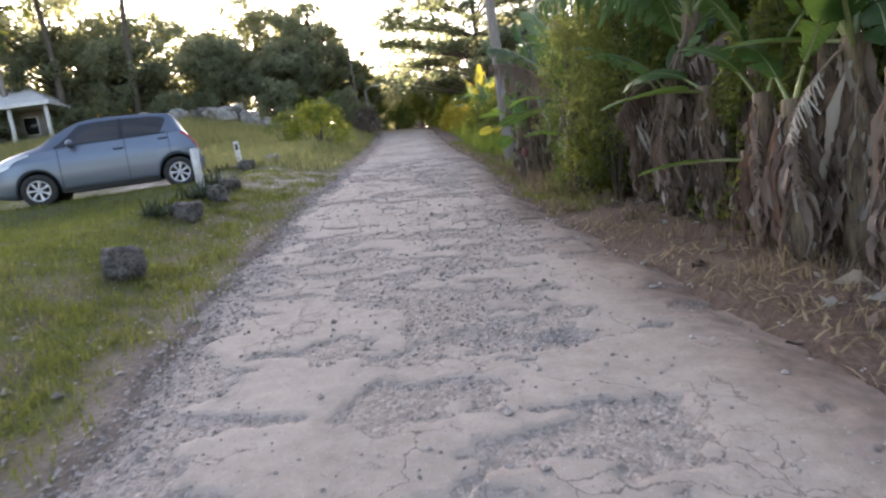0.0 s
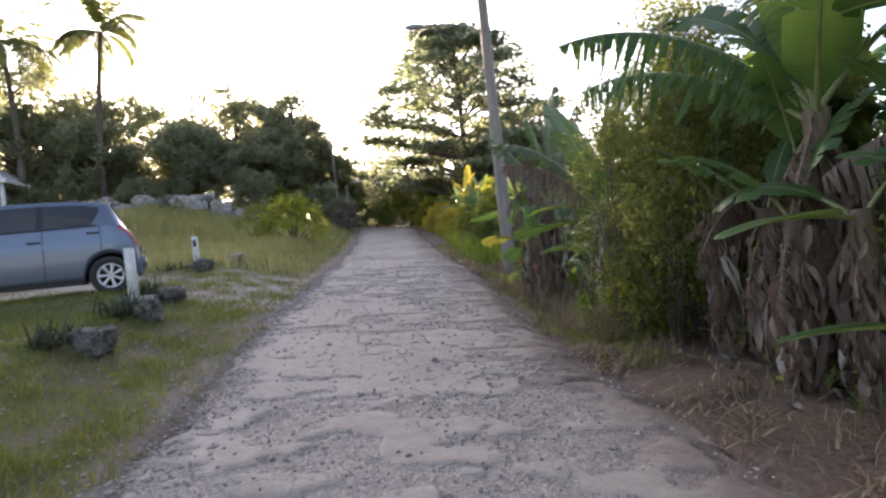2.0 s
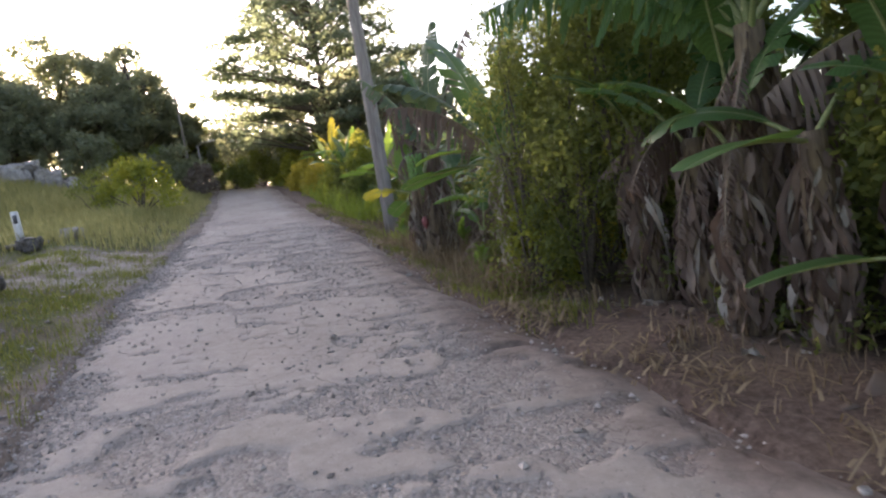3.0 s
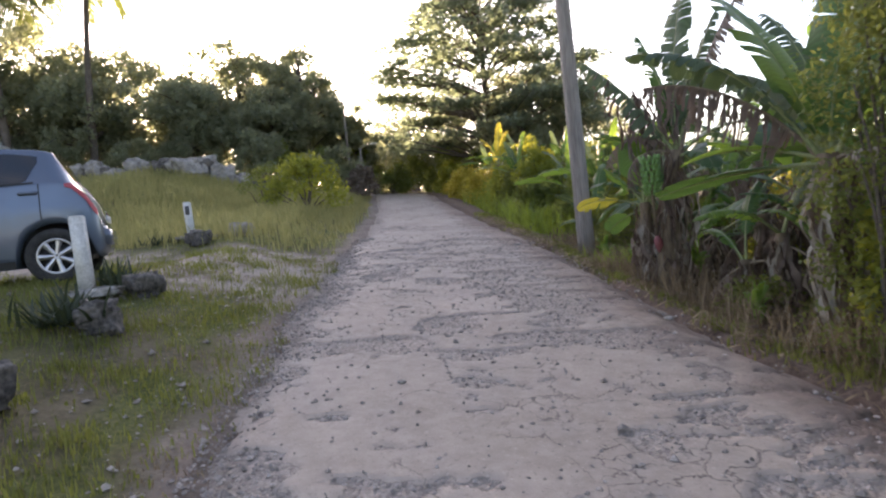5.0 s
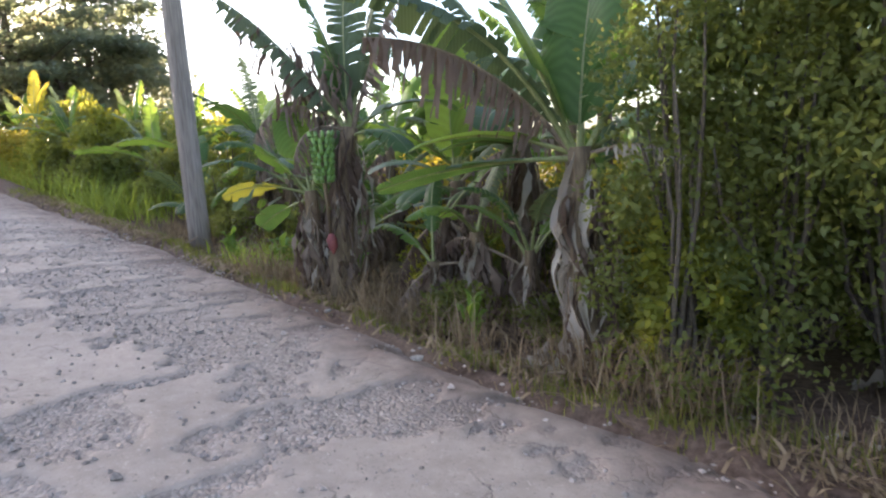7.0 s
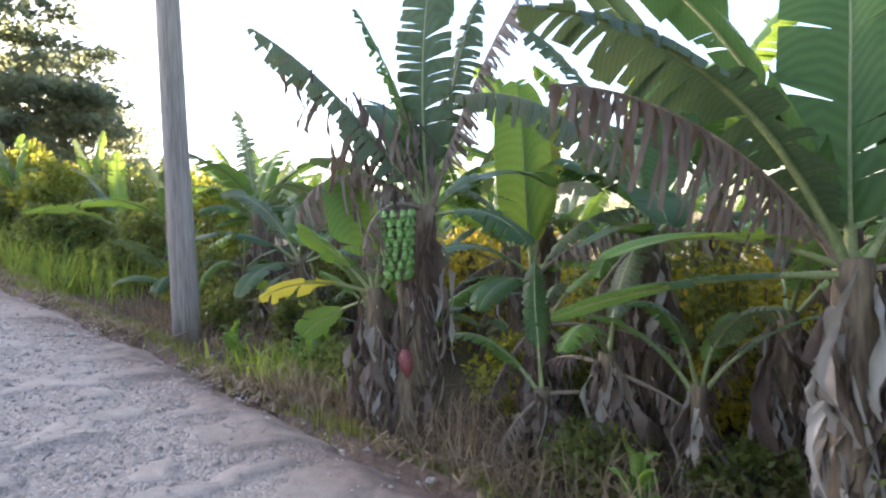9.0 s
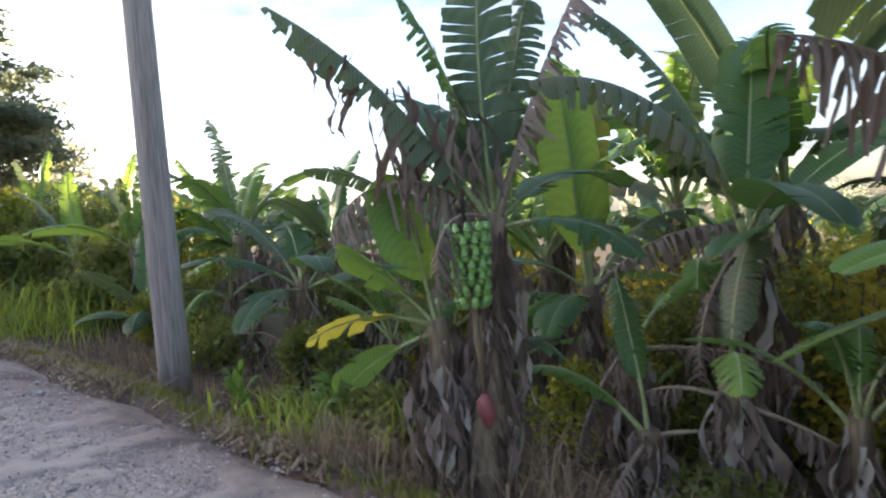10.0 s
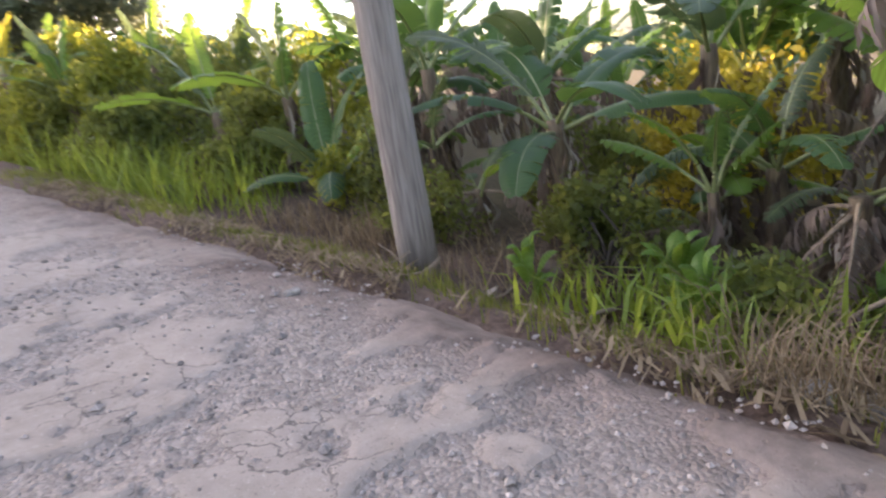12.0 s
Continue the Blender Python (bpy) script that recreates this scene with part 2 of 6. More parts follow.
def road_right(y):
    return np.interp(y, [-14, 3.2, 5.3, 8.5, 11, 16, 20, 25, 33, 44, 62, 80], [2.6, 2.1, 1.85, 1.5, 1.33, 1.35, 1.1, 0.8, 0.6, 0.35, -2.6, -10])


def lie(x, y):
    """Height of the land without its small bumps."""
    x, y = np.asarray(x, float), np.asarray(y, float)
    z = 0.0875 * np.minimum(y, 50) - 0.07 * np.clip(x, -3, 2)
    z = np.maximum(z, -2.0)
    z = z + 0.38 * sm(-2.6, -4.6, x)
    z = z - 0.42 * sm(1.0, 2.6, x) * sm(8.0, 12.5, y) - 0.75 * sm(3, 10, x) - 2.5 * sm(10, 60, x)
    z = z + 2.0 * sm(20, 36, y) * sm(-4.5, -12, x)
    w = sm(-4.2, -4.8, x) * sm(-13, -10, x) * sm(11.0, 12.0, y) * sm(18, 15.8, y)
    return z * (1 - w) + w * (1.82 + 0.005 * (y - 13.4))


def on_road(x, y):
    ragged = 0.16 * (fbm(x * 1.7, y * 1.7, 5) - 0.5) * 2
    return sm(-0.06, 0.10, x - road_left(y) + ragged) * sm(-0.06, 0.10, road_right(y) - x + ragged)


def bump_land(x, y):
    r = on_road(x, y)
    return (1 - r) * (0.10 * (fbm(x * 0.9, y * 0.9, 2) - 0.5) + 0.03 * (fbm(x * 5, y * 5, 3) - 0.5)) - 0.16 * r


def land(x, y):
    return lie(x, y) + bump_land(x, y)


def land_at(x, y):
    return float(land(x, y))


def drive(x, y):
    """How far the ground is the pale stony drive beside the lane."""
    d = sm(12.6, 13.9, y + 0.25 * (x + 4)) * sm(17.6, 16.6, y + 0.2 * (x + 4)) * sm(-13, -7, x) * sm(-1.7, -2.4, x)
    return d


def lawn(x, y):
    """How thick the grass stands on the ground."""
    left = sm(0.02, 0.5, road_left(y) - x + 0.5 * (fbm(x * 1.3, y * 1.3, 8) - 0.5))
    bare = sm(0.44, 0.54, 0.6 * fbm(x * 0.8, y * 0.8, 11) + 0.4 * fbm(x * 3, y * 3, 12))
    edge = sm(0.2, 2.0, road_left(y) - x)
    d = drive(x, y)
    return left * np.maximum(bare * 0.6 + 0.4, edge * 0.75) * (1 - 0.9 * d * (0.55 + 0.6 * (fbm(x * 2, y * 2, 4) > 0.5)))


def mesh_of(name, verts, faces, mats, smooth=True, index=None, colours=None):
    verts, faces = np.asarray(verts, np.float32), np.asarray(faces, np.int32)
    me = bpy.data.meshes.new(name)
    nf, k = faces.shape
    me.vertices.add(len(verts))
    me.vertices.foreach_set("co", verts.ravel())
    me.loops.add(nf * k)
    me.loops.foreach_set("vertex_index", faces.ravel())
    me.polygons.add(nf)
    me.polygons.foreach_set("loop_start", np.arange(0, nf * k, k, dtype=np.int32))
    if index is not None:
        me.polygons.foreach_set("material_index", np.asarray(index, np.int32))
    for m in (mats if isinstance(mats, (list, tuple)) else [mats]):
        me.materials.append(m)
    me.update(calc_edges=True)
    me.polygons.foreach_set("use_smooth", np.full(nf, smooth))
    if colours is not None:
        at = me.color_attributes.new("cover", "FLOAT_COLOR", "POINT")
        at.data.foreach_set("color", np.asarray(colours, np.float32).ravel())
    return me


def grid_faces(rows, cols):
    i = np.arange(rows * cols).reshape(rows, cols)
    return np.stack([i[:-1, :-1].ravel(), i[:-1, 1:].ravel(), i[1:, 1:].ravel(), i[1:, :-1].ravel()], 1)


def ground_material():
    m = bpy.data.materials.new("earth_and_turf")
    m.use_nodes = True
    n, l = links_of(m)
    p = n["Principled BSDF"]
    p.inputs["Roughness"].default_value = 0.95
    p.inputs["Specular IOR Level"].default_value = 0.2
    tc, at, sep = n.new("ShaderNodeTexCoord"), n.new("ShaderNodeVertexColor"), n.new("ShaderNodeSeparateColor")
    at.layer_name = "cover"
    l.new(at.outputs["Color"], sep.inputs["Color"])

    def tone(scale, a, b, lo=0.35, hi=0.65):
        t, r = n.new("ShaderNodeTexNoise"), n.new("ShaderNodeValToRGB")
        t.inputs["Scale"].default_value, t.inputs["Detail"].default_value, t.inputs["Roughness"].default_value = scale, 9, 0.68
        l.new(tc.outputs["Object"], t.inputs["Vector"])
        l.new(t.outputs["Fac"], r.inputs["Fac"])
        r.color_ramp.elements[0].position, r.color_ramp.elements[1].position = lo, hi
        r.color_ramp.elements[0].color, r.color_ramp.elements[1].color = (*a, 1), (*b, 1)
        return r.outputs["Color"], t.outputs["Fac"]

    def blend(fac, a, b):
        x = n.new("ShaderNodeMix")
        x.data_type = "RGBA"
        l.new(fac, x.inputs["Factor"])
        l.new(a, x.inputs["A"])
        l.new(b, x.inputs["B"])
        return x.outputs["Result"]
    soil, relief = tone(16, (0.07, 0.048, 0.038), (0.19, 0.135, 0.105))
    turf, _ = tone(24, (0.06, 0.075, 0.02), (0.16, 0.16, 0.055))
    stony, _ = tone(34, (0.20, 0.165, 0.135), (0.46, 0.40, 0.34))
    litter, _ = tone(26, (0.08, 0.055, 0.04), (0.24, 0.175, 0.125))
    c = blend(sep.outputs["Red"], soil, turf)
    c = blend(sep.outputs["Green"], c, stony)
    c = blend(sep.outputs["Blue"], c, litter)
    l.new(c, p.inputs["Base Color"])
    bp = n.new("ShaderNodeBump")
    bp.inputs["Strength"].default_value, bp.inputs["Distance"].default_value = 0.7, 0.04
    l.new(relief, bp.inputs["Height"])
    l.new(bp.outputs["Normal"], p.inputs["Normal"])
    return m


def build_ground():
    far = [60, 80, 110, 160, 250, 400, 700, 1200, 2000]
    xs = np.concatenate([-np.array(far[::-1]), np.arange(-40, -8, 0.8), np.arange(-8, 6, 0.16), np.arange(6, 44, 0.9), far])
    ys = np.concatenate([-np.array(far[::-1]), np.arange(-40, -3, 1.0), np.arange(-3, 32, 0.2), np.arange(32, 56, 0.8), far])
    X, Y = np.meshgrid(xs, ys)
    Z = land(X, Y)
    grass = lawn(X, Y)
    right = sm(-0.1, 0.25, X - road_right(Y))
    pale = drive(X, Y) * (0.15 + 0.85 * sm(0.38, 0.58, 0.5 * fbm(X * 1.2, Y * 2.2, 4) + 0.5 * fbm(X * 4, Y * 6, 14))) + 0.75 * sm(0.5, -0.1, road_left(Y) - X) * (X < 0) * fbm(X * 2, Y * 2, 6) + 0.7 * sm(0.5, 0.15, grass) * sm(0.0, 0.3, road_left(Y) - X) * fbm(X * 4, Y * 4, 7)
    straw = right * sm(1.5, 0.5, X - road_right(Y)) * sm(0.42, 0.62, fbm(X * 2.2, Y * 2.2, 9)) * 0.8
    wild = sm(2.5, 5, X) * 0.35
    col = np.stack([np.clip(grass + wild, 0, 1), np.clip(pale, 0, 1), np.clip(straw, 0, 1), np.ones_like(X)], -1).reshape(-1, 4)
    me = mesh_of("ground", np.stack([X, Y, Z], -1).reshape(-1, 3), grid_faces(len(ys), len(xs)), ground_material(), colours=col)
    tagged(new("ground", me), "sloping ground of short grass, pale stony soil and dead leaf litter", "ground", kind="structure")


# worn hollows in the lane: x, y, half width, half length, depth
HOLLOWS = [(-1.30, 7.5, 0.34, 0.52, 0.05), (0.42, 4.02, 0.42, 0.22, 0.05), (0.05, 4.25, 0.25, 0.2, 0.04), (-1.2, 17.35, 0.42, 0.3, 0.05), (0.5, 21.1, 0.5, 0.12, 0.04),
           (-0.9, 14.0, 0.3, 0.3, 0.03), (0.1, 14.3, 0.6, 0.35, 0.03), (1.0, 8.2, 0.45, 0.1, 0.05), (-1.5, 14.6, 0.35, 0.5, 0.05), (-0.9, 11.6, 0.3, 0.35, 0.03), (0.75, 15.6, 0.3, 0.25, 0.03),
           (0.15, 20.0, 0.4, 0.25, 0.03), (-1.6, 22, 0.3, 0.5, 0.04)]


def road_wear(X, Y):
    """0 on the sealed crust, 1 where it has broken away to gravel."""
    middle = np.exp(-((X - 0.15 - 0.5 * (fbm(Y * 0.25, Y * 0 + 3, 31) - 0.5) * 2) / 0.55) ** 2)
    side = sm(0.55, 0.1, X - road_left(Y)) + 0.25 * sm(0.35, 0.05, road_right(Y) - X)
    f = 0.44 * fbm(X * 1.0, Y * 1.1, 21, 5) + 0.56 * fbm(X * 2.4, Y * 4.4, 27, 5) + 0.10 * middle + 0.17 * side - 0.035
    wear = sm(0.525, 0.55, f)
    for hx, hy, a, b, d in HOLLOWS:
        q = np.sqrt(((X - hx) / a) ** 2 + ((Y - hy) / b) ** 2) + 0.9 * (fbm(X * 3.5, Y * 3.5, 41) - 0.5)
        wear = np.maximum(wear, sm(1.02, 0.94, q))
    return wear


def road_height(X, Y, wear):
    z = lie(X, Y) + 0.03 * (fbm(X * 0.7, Y * 0.7, 51) - 0.5) - 0.022 * wear
    z = z + 0.010 * wear * (vnoise(X * 28, Y * 28, 61) - 0.5) + 0.004 * (fbm(X * 8, Y * 8, 62) - 0.5)
    for hx, hy, a, b, d in HOLLOWS:
        q = np.sqrt(((X - hx) / a) ** 2 + ((Y - hy) / b) ** 2) + 0.9 * (fbm(X * 3.5, Y * 3.5, 41) - 0.5)
        z = z - 0.7 * d * sm(1.0, 0.55, q)
    return z


def road_material():
    m = bpy.data.materials.new("broken_lane")
    m.use_nodes = True
    n, l = links_of(m)
    p = n["Principled BSDF"]
    p.inputs["Roughness"].default_value = 0.85
    p.inputs["Specular IOR Level"].default_value = 0.3
    tc, at, sep = n.new("ShaderNodeTexCoord"), n.new("ShaderNodeVertexColor"), n.new("ShaderNodeSeparateColor")
    at.layer_name = "cover"
    l.new(at.outputs["Color"], sep.inputs["Color"])

    def tex(scale, detail=8, rough=0.6):
        t = n.new("ShaderNodeTexNoise")
        t.inputs["Scale"].default_value, t.inputs["Detail"].default_value, t.inputs["Roughness"].default_value = scale, detail, rough
        l.new(tc.outputs["Object"], t.inputs["Vector"])
        return t

    def ramp(fac, a, b, lo, hi):
        r = n.new("ShaderNodeValToRGB")
        r.color_ramp.elements[0].position, r.color_ramp.elements[1].position = lo, hi
        r.color_ramp.elements[0].color, r.color_ramp.elements[1].color = (*a, 1), (*b, 1)
        l.new(fac, r.inputs["Fac"])
        return r.outputs["Color"]

    def mix(fac, a, b, how="MIX"):
        x = n.new("ShaderNodeMix")
        x.data_type, x.blend_type = "RGBA", how
        if isinstance(fac, float):
            x.inputs["Factor"].default_value = fac
        else:
            l.new(fac, x.inputs["Factor"])
        l.new(a, x.inputs["A"])
        l.new(b, x.inputs["B"])
        return x.outputs["Result"]
    broad, fine, speck = tex(0.8, 6), tex(7, 9, 0.7), tex(120, 3)
    crust = mix(0.5, ramp(broad.outputs["Fac"], (0.30, 0.25, 0.21), (0.40, 0.34, 0.29), 0.35, 0.65), ramp(fine.outputs["Fac"], (0.22, 0.185, 0.155), (0.44, 0.375, 0.32), 0.3, 0.7))
    vor = n.new("ShaderNodeTexVoronoi")
    vor.inputs["Scale"].default_value = 42
    l.new(tc.outputs["Object"], vor.inputs["Vector"])
    bw = n.new("ShaderNodeRGBToBW")
    l.new(vor.outputs["Color"], bw.inputs["Color"])
    stones = ramp(bw.outputs["Val"], (0.17, 0.145, 0.124), (0.48, 0.41, 0.355), 0.15, 0.85)
    gravel = mix(0.55, stones, ramp(fine.outputs["Fac"], (0.20, 0.17, 0.145), (0.38, 0.32, 0.275), 0.3, 0.7))
    # cracks in the crust
    warp = n.new("ShaderNodeVectorMath")
    warp.operation = "MULTIPLY_ADD"
    warp.inputs[1].default_value = (0.45, 0.45, 0.0)
    wob = tex(3.0, 5)
    l.new(wob.outputs["Color"], warp.inputs[0])
    l.new(tc.outputs["Object"], warp.inputs[2])
    cr = n.new("ShaderNodeTexVoronoi")
    cr.feature = "DISTANCE_TO_EDGE"
    cr.inputs["Scale"].default_value = 1.5
    l.new(warp.outputs["Vector"], cr.inputs["Vector"])
    line = n.new("ShaderNodeMapRange")
    line.inputs["From Max"].default_value = 0.009
    l.new(cr.outputs["Distance"], line.inputs["Value"])
    gate = ramp(tex(0.9, 3).outputs["Fac"], (0, 0, 0), (1, 1, 1), 0.44, 0.52)
    keep = n.new("ShaderNodeMath")
    keep.operation = "MAXIMUM"
    l.new(line.outputs["Result"], keep.inputs[0])
    l.new(gate, keep.inputs[1])
    # a finer net of cracks in some stretches
    cr2 = n.new("ShaderNodeTexVoronoi")
    cr2.feature = "DISTANCE_TO_EDGE"
    cr2.inputs["Scale"].default_value = 5.5
    l.new(warp.outputs["Vector"], cr2.inputs["Vector"])
    line2 = n.new("ShaderNodeMapRange")
    line2.inputs["From Max"].default_value = 0.03
    l.new(cr2.outputs["Distance"], line2.inputs["Value"])
    gate2 = ramp(tex(1.3, 4).outputs["Fac"], (1, 1, 1), (0, 0, 0), 0.56, 0.63)
    keep2 = n.new("ShaderNodeMath")
    keep2.operation = "MAXIMUM"
    l.new(line2.outputs["Result"], keep2.inputs[0])
    l.new(gate2, keep2.inputs[1])
    both = n.new("ShaderNodeMath")
    both.operation = "MINIMUM"
    l.new(keep.outputs[0], both.inputs[0])
    l.new(keep2.outputs[0], both.inputs[1])
    keep = both
    cracked = n.new("ShaderNodeMix")
    cracked.data_type, cracked.blend_type = "RGBA", "MIX"
    cracked.inputs["A"].default_value = (0.10, 0.088, 0.08, 1)
    l.new(keep.outputs[0], cracked.inputs["Factor"])
    l.new(crust, cracked.inputs["B"])
    # small stones pressed into the crust, and a ragged edge where it breaks away
    grit = tex(70, 2, 0.5)
    crusty = mix(ramp(grit.outputs["Fac"], (0, 0, 0), (0.75, 0.75, 0.75), 0.58, 0.65), cracked.outputs["Result"], stones)
    rag = n.new("ShaderNodeMath")
    rag.operation = "MULTIPLY_ADD"
    rag.inputs[1].default_value = 1.3
    l.new(tex(13, 6, 0.7).outputs["Fac"], rag.inputs[0])
    l.new(sep.outputs["Red"], rag.inputs[2])
    half = n.new("ShaderNodeMath")
    half.operation = "MULTIPLY"
    half.inputs[1].default_value = 0.5
    l.new(rag.outputs[0], half.inputs[0])
    broken = ramp(half.outputs[0], (0, 0, 0), (1, 1, 1), 0.55, 0.60)
    c = mix(broken, crusty, gravel)
    dirt = ramp(fine.outputs["Fac"], (0.10, 0.07, 0.054), (0.25, 0.185, 0.15), 0.3, 0.7)
    c = mix(sep.outputs["Green"], c, dirt)
    l.new(c, p.inputs["Base Color"])
    hs = n.new("ShaderNodeMath")
    hs.operation = "MULTIPLY_ADD"
    hs.inputs[1].default_value = 0.6
    rub = n.new("ShaderNodeMath")
    rub.operation = "ADD"
    l.new(speck.outputs["Fac"], rub.inputs[0])
    l.new(tex(22, 6, 0.75).outputs["Fac"], rub.inputs[1])
    l.new(rub.outputs[0], hs.inputs[0])
    l.new(keep.outputs[0], hs.inputs[2])
    b1, b2 = n.new("ShaderNodeBump"), n.new("ShaderNodeBump")
    b1.inputs["Strength"].default_value, b1.inputs["Distance"].default_value = 0.5, 0.012
    l.new(hs.outputs[0], b1.inputs["Height"])
    rise = n.new("ShaderNodeMath")
    rise.operation = "MULTIPLY"
    l.new(vor.outputs["Distance"], rise.inputs[0])
    l.new(broken, rise.inputs[1])
    b2.invert = True
    b2.inputs["Strength"].default_value, b2.inputs["Distance"].default_value = 0.7, 0.018
    l.new(rise.outputs[0], b2.inputs["Height"])
    l.new(b1.outputs["Normal"], b2.inputs["Normal"])
    l.new(b2.outputs["Normal"], p.inputs["Normal"])
    return m


def build_road():
    ys = np.concatenate([np.arange(-14, 1.5, 0.3), np.arange(1.5, 19, 0.035), np.arange(19, 30, 0.09), np.arange(30, 80, 0.5)])
    u = np.linspace(0, 1, 121)
    Lx = road_left(ys) - 0.12 - 0.45 * (fbm(ys * 1.3, ys * 0, 71) - 0.45) - 0.1 * (fbm(ys * 6, ys * 0, 73) - 0.5)
    Rx = road_right(ys) + 0.22 * (fbm(ys * 1.3, ys * 0 + 9, 72) - 0.45) + 0.1 * (fbm(ys * 6, ys * 0, 74) - 0.5)
    X = Lx[:, None] + (Rx - Lx)[:, None] * u[None]
    Y = np.repeat(ys[:, None], len(u), 1)
    wear = road_wear(X, Y)
    Z = road_height(X, Y, wear)
    rim = np.minimum(u, 1 - u)[None] * (Rx - Lx)[:, None]
    Z = Z - 0.075 * sm(0.34, 0.0, rim) + 0.004
    dirt = np.clip(sm(1.0, 0.2, Rx[:, None] - X) * (0.2 + 1.1 * fbm(X * 2, Y * 2, 75)) + 0.15 * sm(0.5, 0.05, X - Lx[:, None]) * fbm(X * 2, Y * 2, 76), 0, 1)
    col = np.stack([wear, dirt, wear * 0, wear * 0 + 1], -1).reshape(-1, 4)
    me = mesh_of("road", np.stack([X, Y, Z], -1).reshape(-1, 3), grid_faces(len(ys), len(u)), road_material(), colours=col)
    tagged(new("road", me), "narrow grey lane of cracked, potholed asphalt and loose gravel", "road", kind="structure")


build_ground()
build_road()

# ---- kinds of things ----
rng = np.random.default_rng(7)


def thing(name, x, y, z=None, turn=0.0, label="", category="", group="", kind=""):
    ob = new(name)
    ob.matrix_world = pose(x, y, land_at(x, y) if z is None else z, 0, 0, turn)
    ob.empty_display_size = 0.2
    return tagged(ob, label, category, group, kind)


def piece(name, mesh, parent, label=""):
    ob = new(name, mesh)
    ob.parent = parent
    return tagged(ob, label) if label else ob


def part(name, bm, material, parent, label=""):
    me = bpy.data.meshes.new(name)
    bm.to_mesh(me)
    bm.free()
    me.materials.append(material)
    for f in me.polygons:
        f.use_smooth = True
    return piece(name, me, parent, label)


def tube(points, radii, sides=6):
    """Vertices and quads of a round stem along points; its ends drawn together."""
    P, R = np.asarray(points, float), np.asarray(radii, float)
    P = np.concatenate([P[:1], P, P[-1:]])
    R = np.concatenate([[R[0] * 0.02], R, [R[-1] * 0.02]])
    T = np.gradient(P, axis=0)
    T[0], T[-1] = T[1], T[-2]
    T /= np.linalg.norm(T, axis=1, keepdims=True) + 1e-9
    ref = np.where(np.abs(T[:, 2:3]) > 0.9, np.array([[1.0, 0, 0]]), np.array([[0, 0, 1.0]]))
    A = np.cross(T, ref)
    A /= np.linalg.norm(A, axis=1, keepdims=True)
    B = np.cross(T, A)
    a = np.linspace(0, 2 * np.pi, sides, endpoint=False)
    V = P[:, None] + R[:, None, None] * (np.cos(a)[None, :, None] * A[:, None] + np.sin(a)[None, :, None] * B[:, None])
    i = np.arange(len(P) * sides).reshape(len(P), sides)
    j = np.roll(i, -1, 1)
    F = np.stack([i[:-1].ravel(), j[:-1].ravel(), j[1:].ravel(), i[1:].ravel()], 1)
    return V.reshape(-1, 3), F


def joined(chunks):
    V, F, n = [], [], 0
    for v, f in chunks:
        V.append(v)
        F.append(np.asarray(f) + n)
        n += len(v)
    return np.concatenate(V), np.concatenate(F)


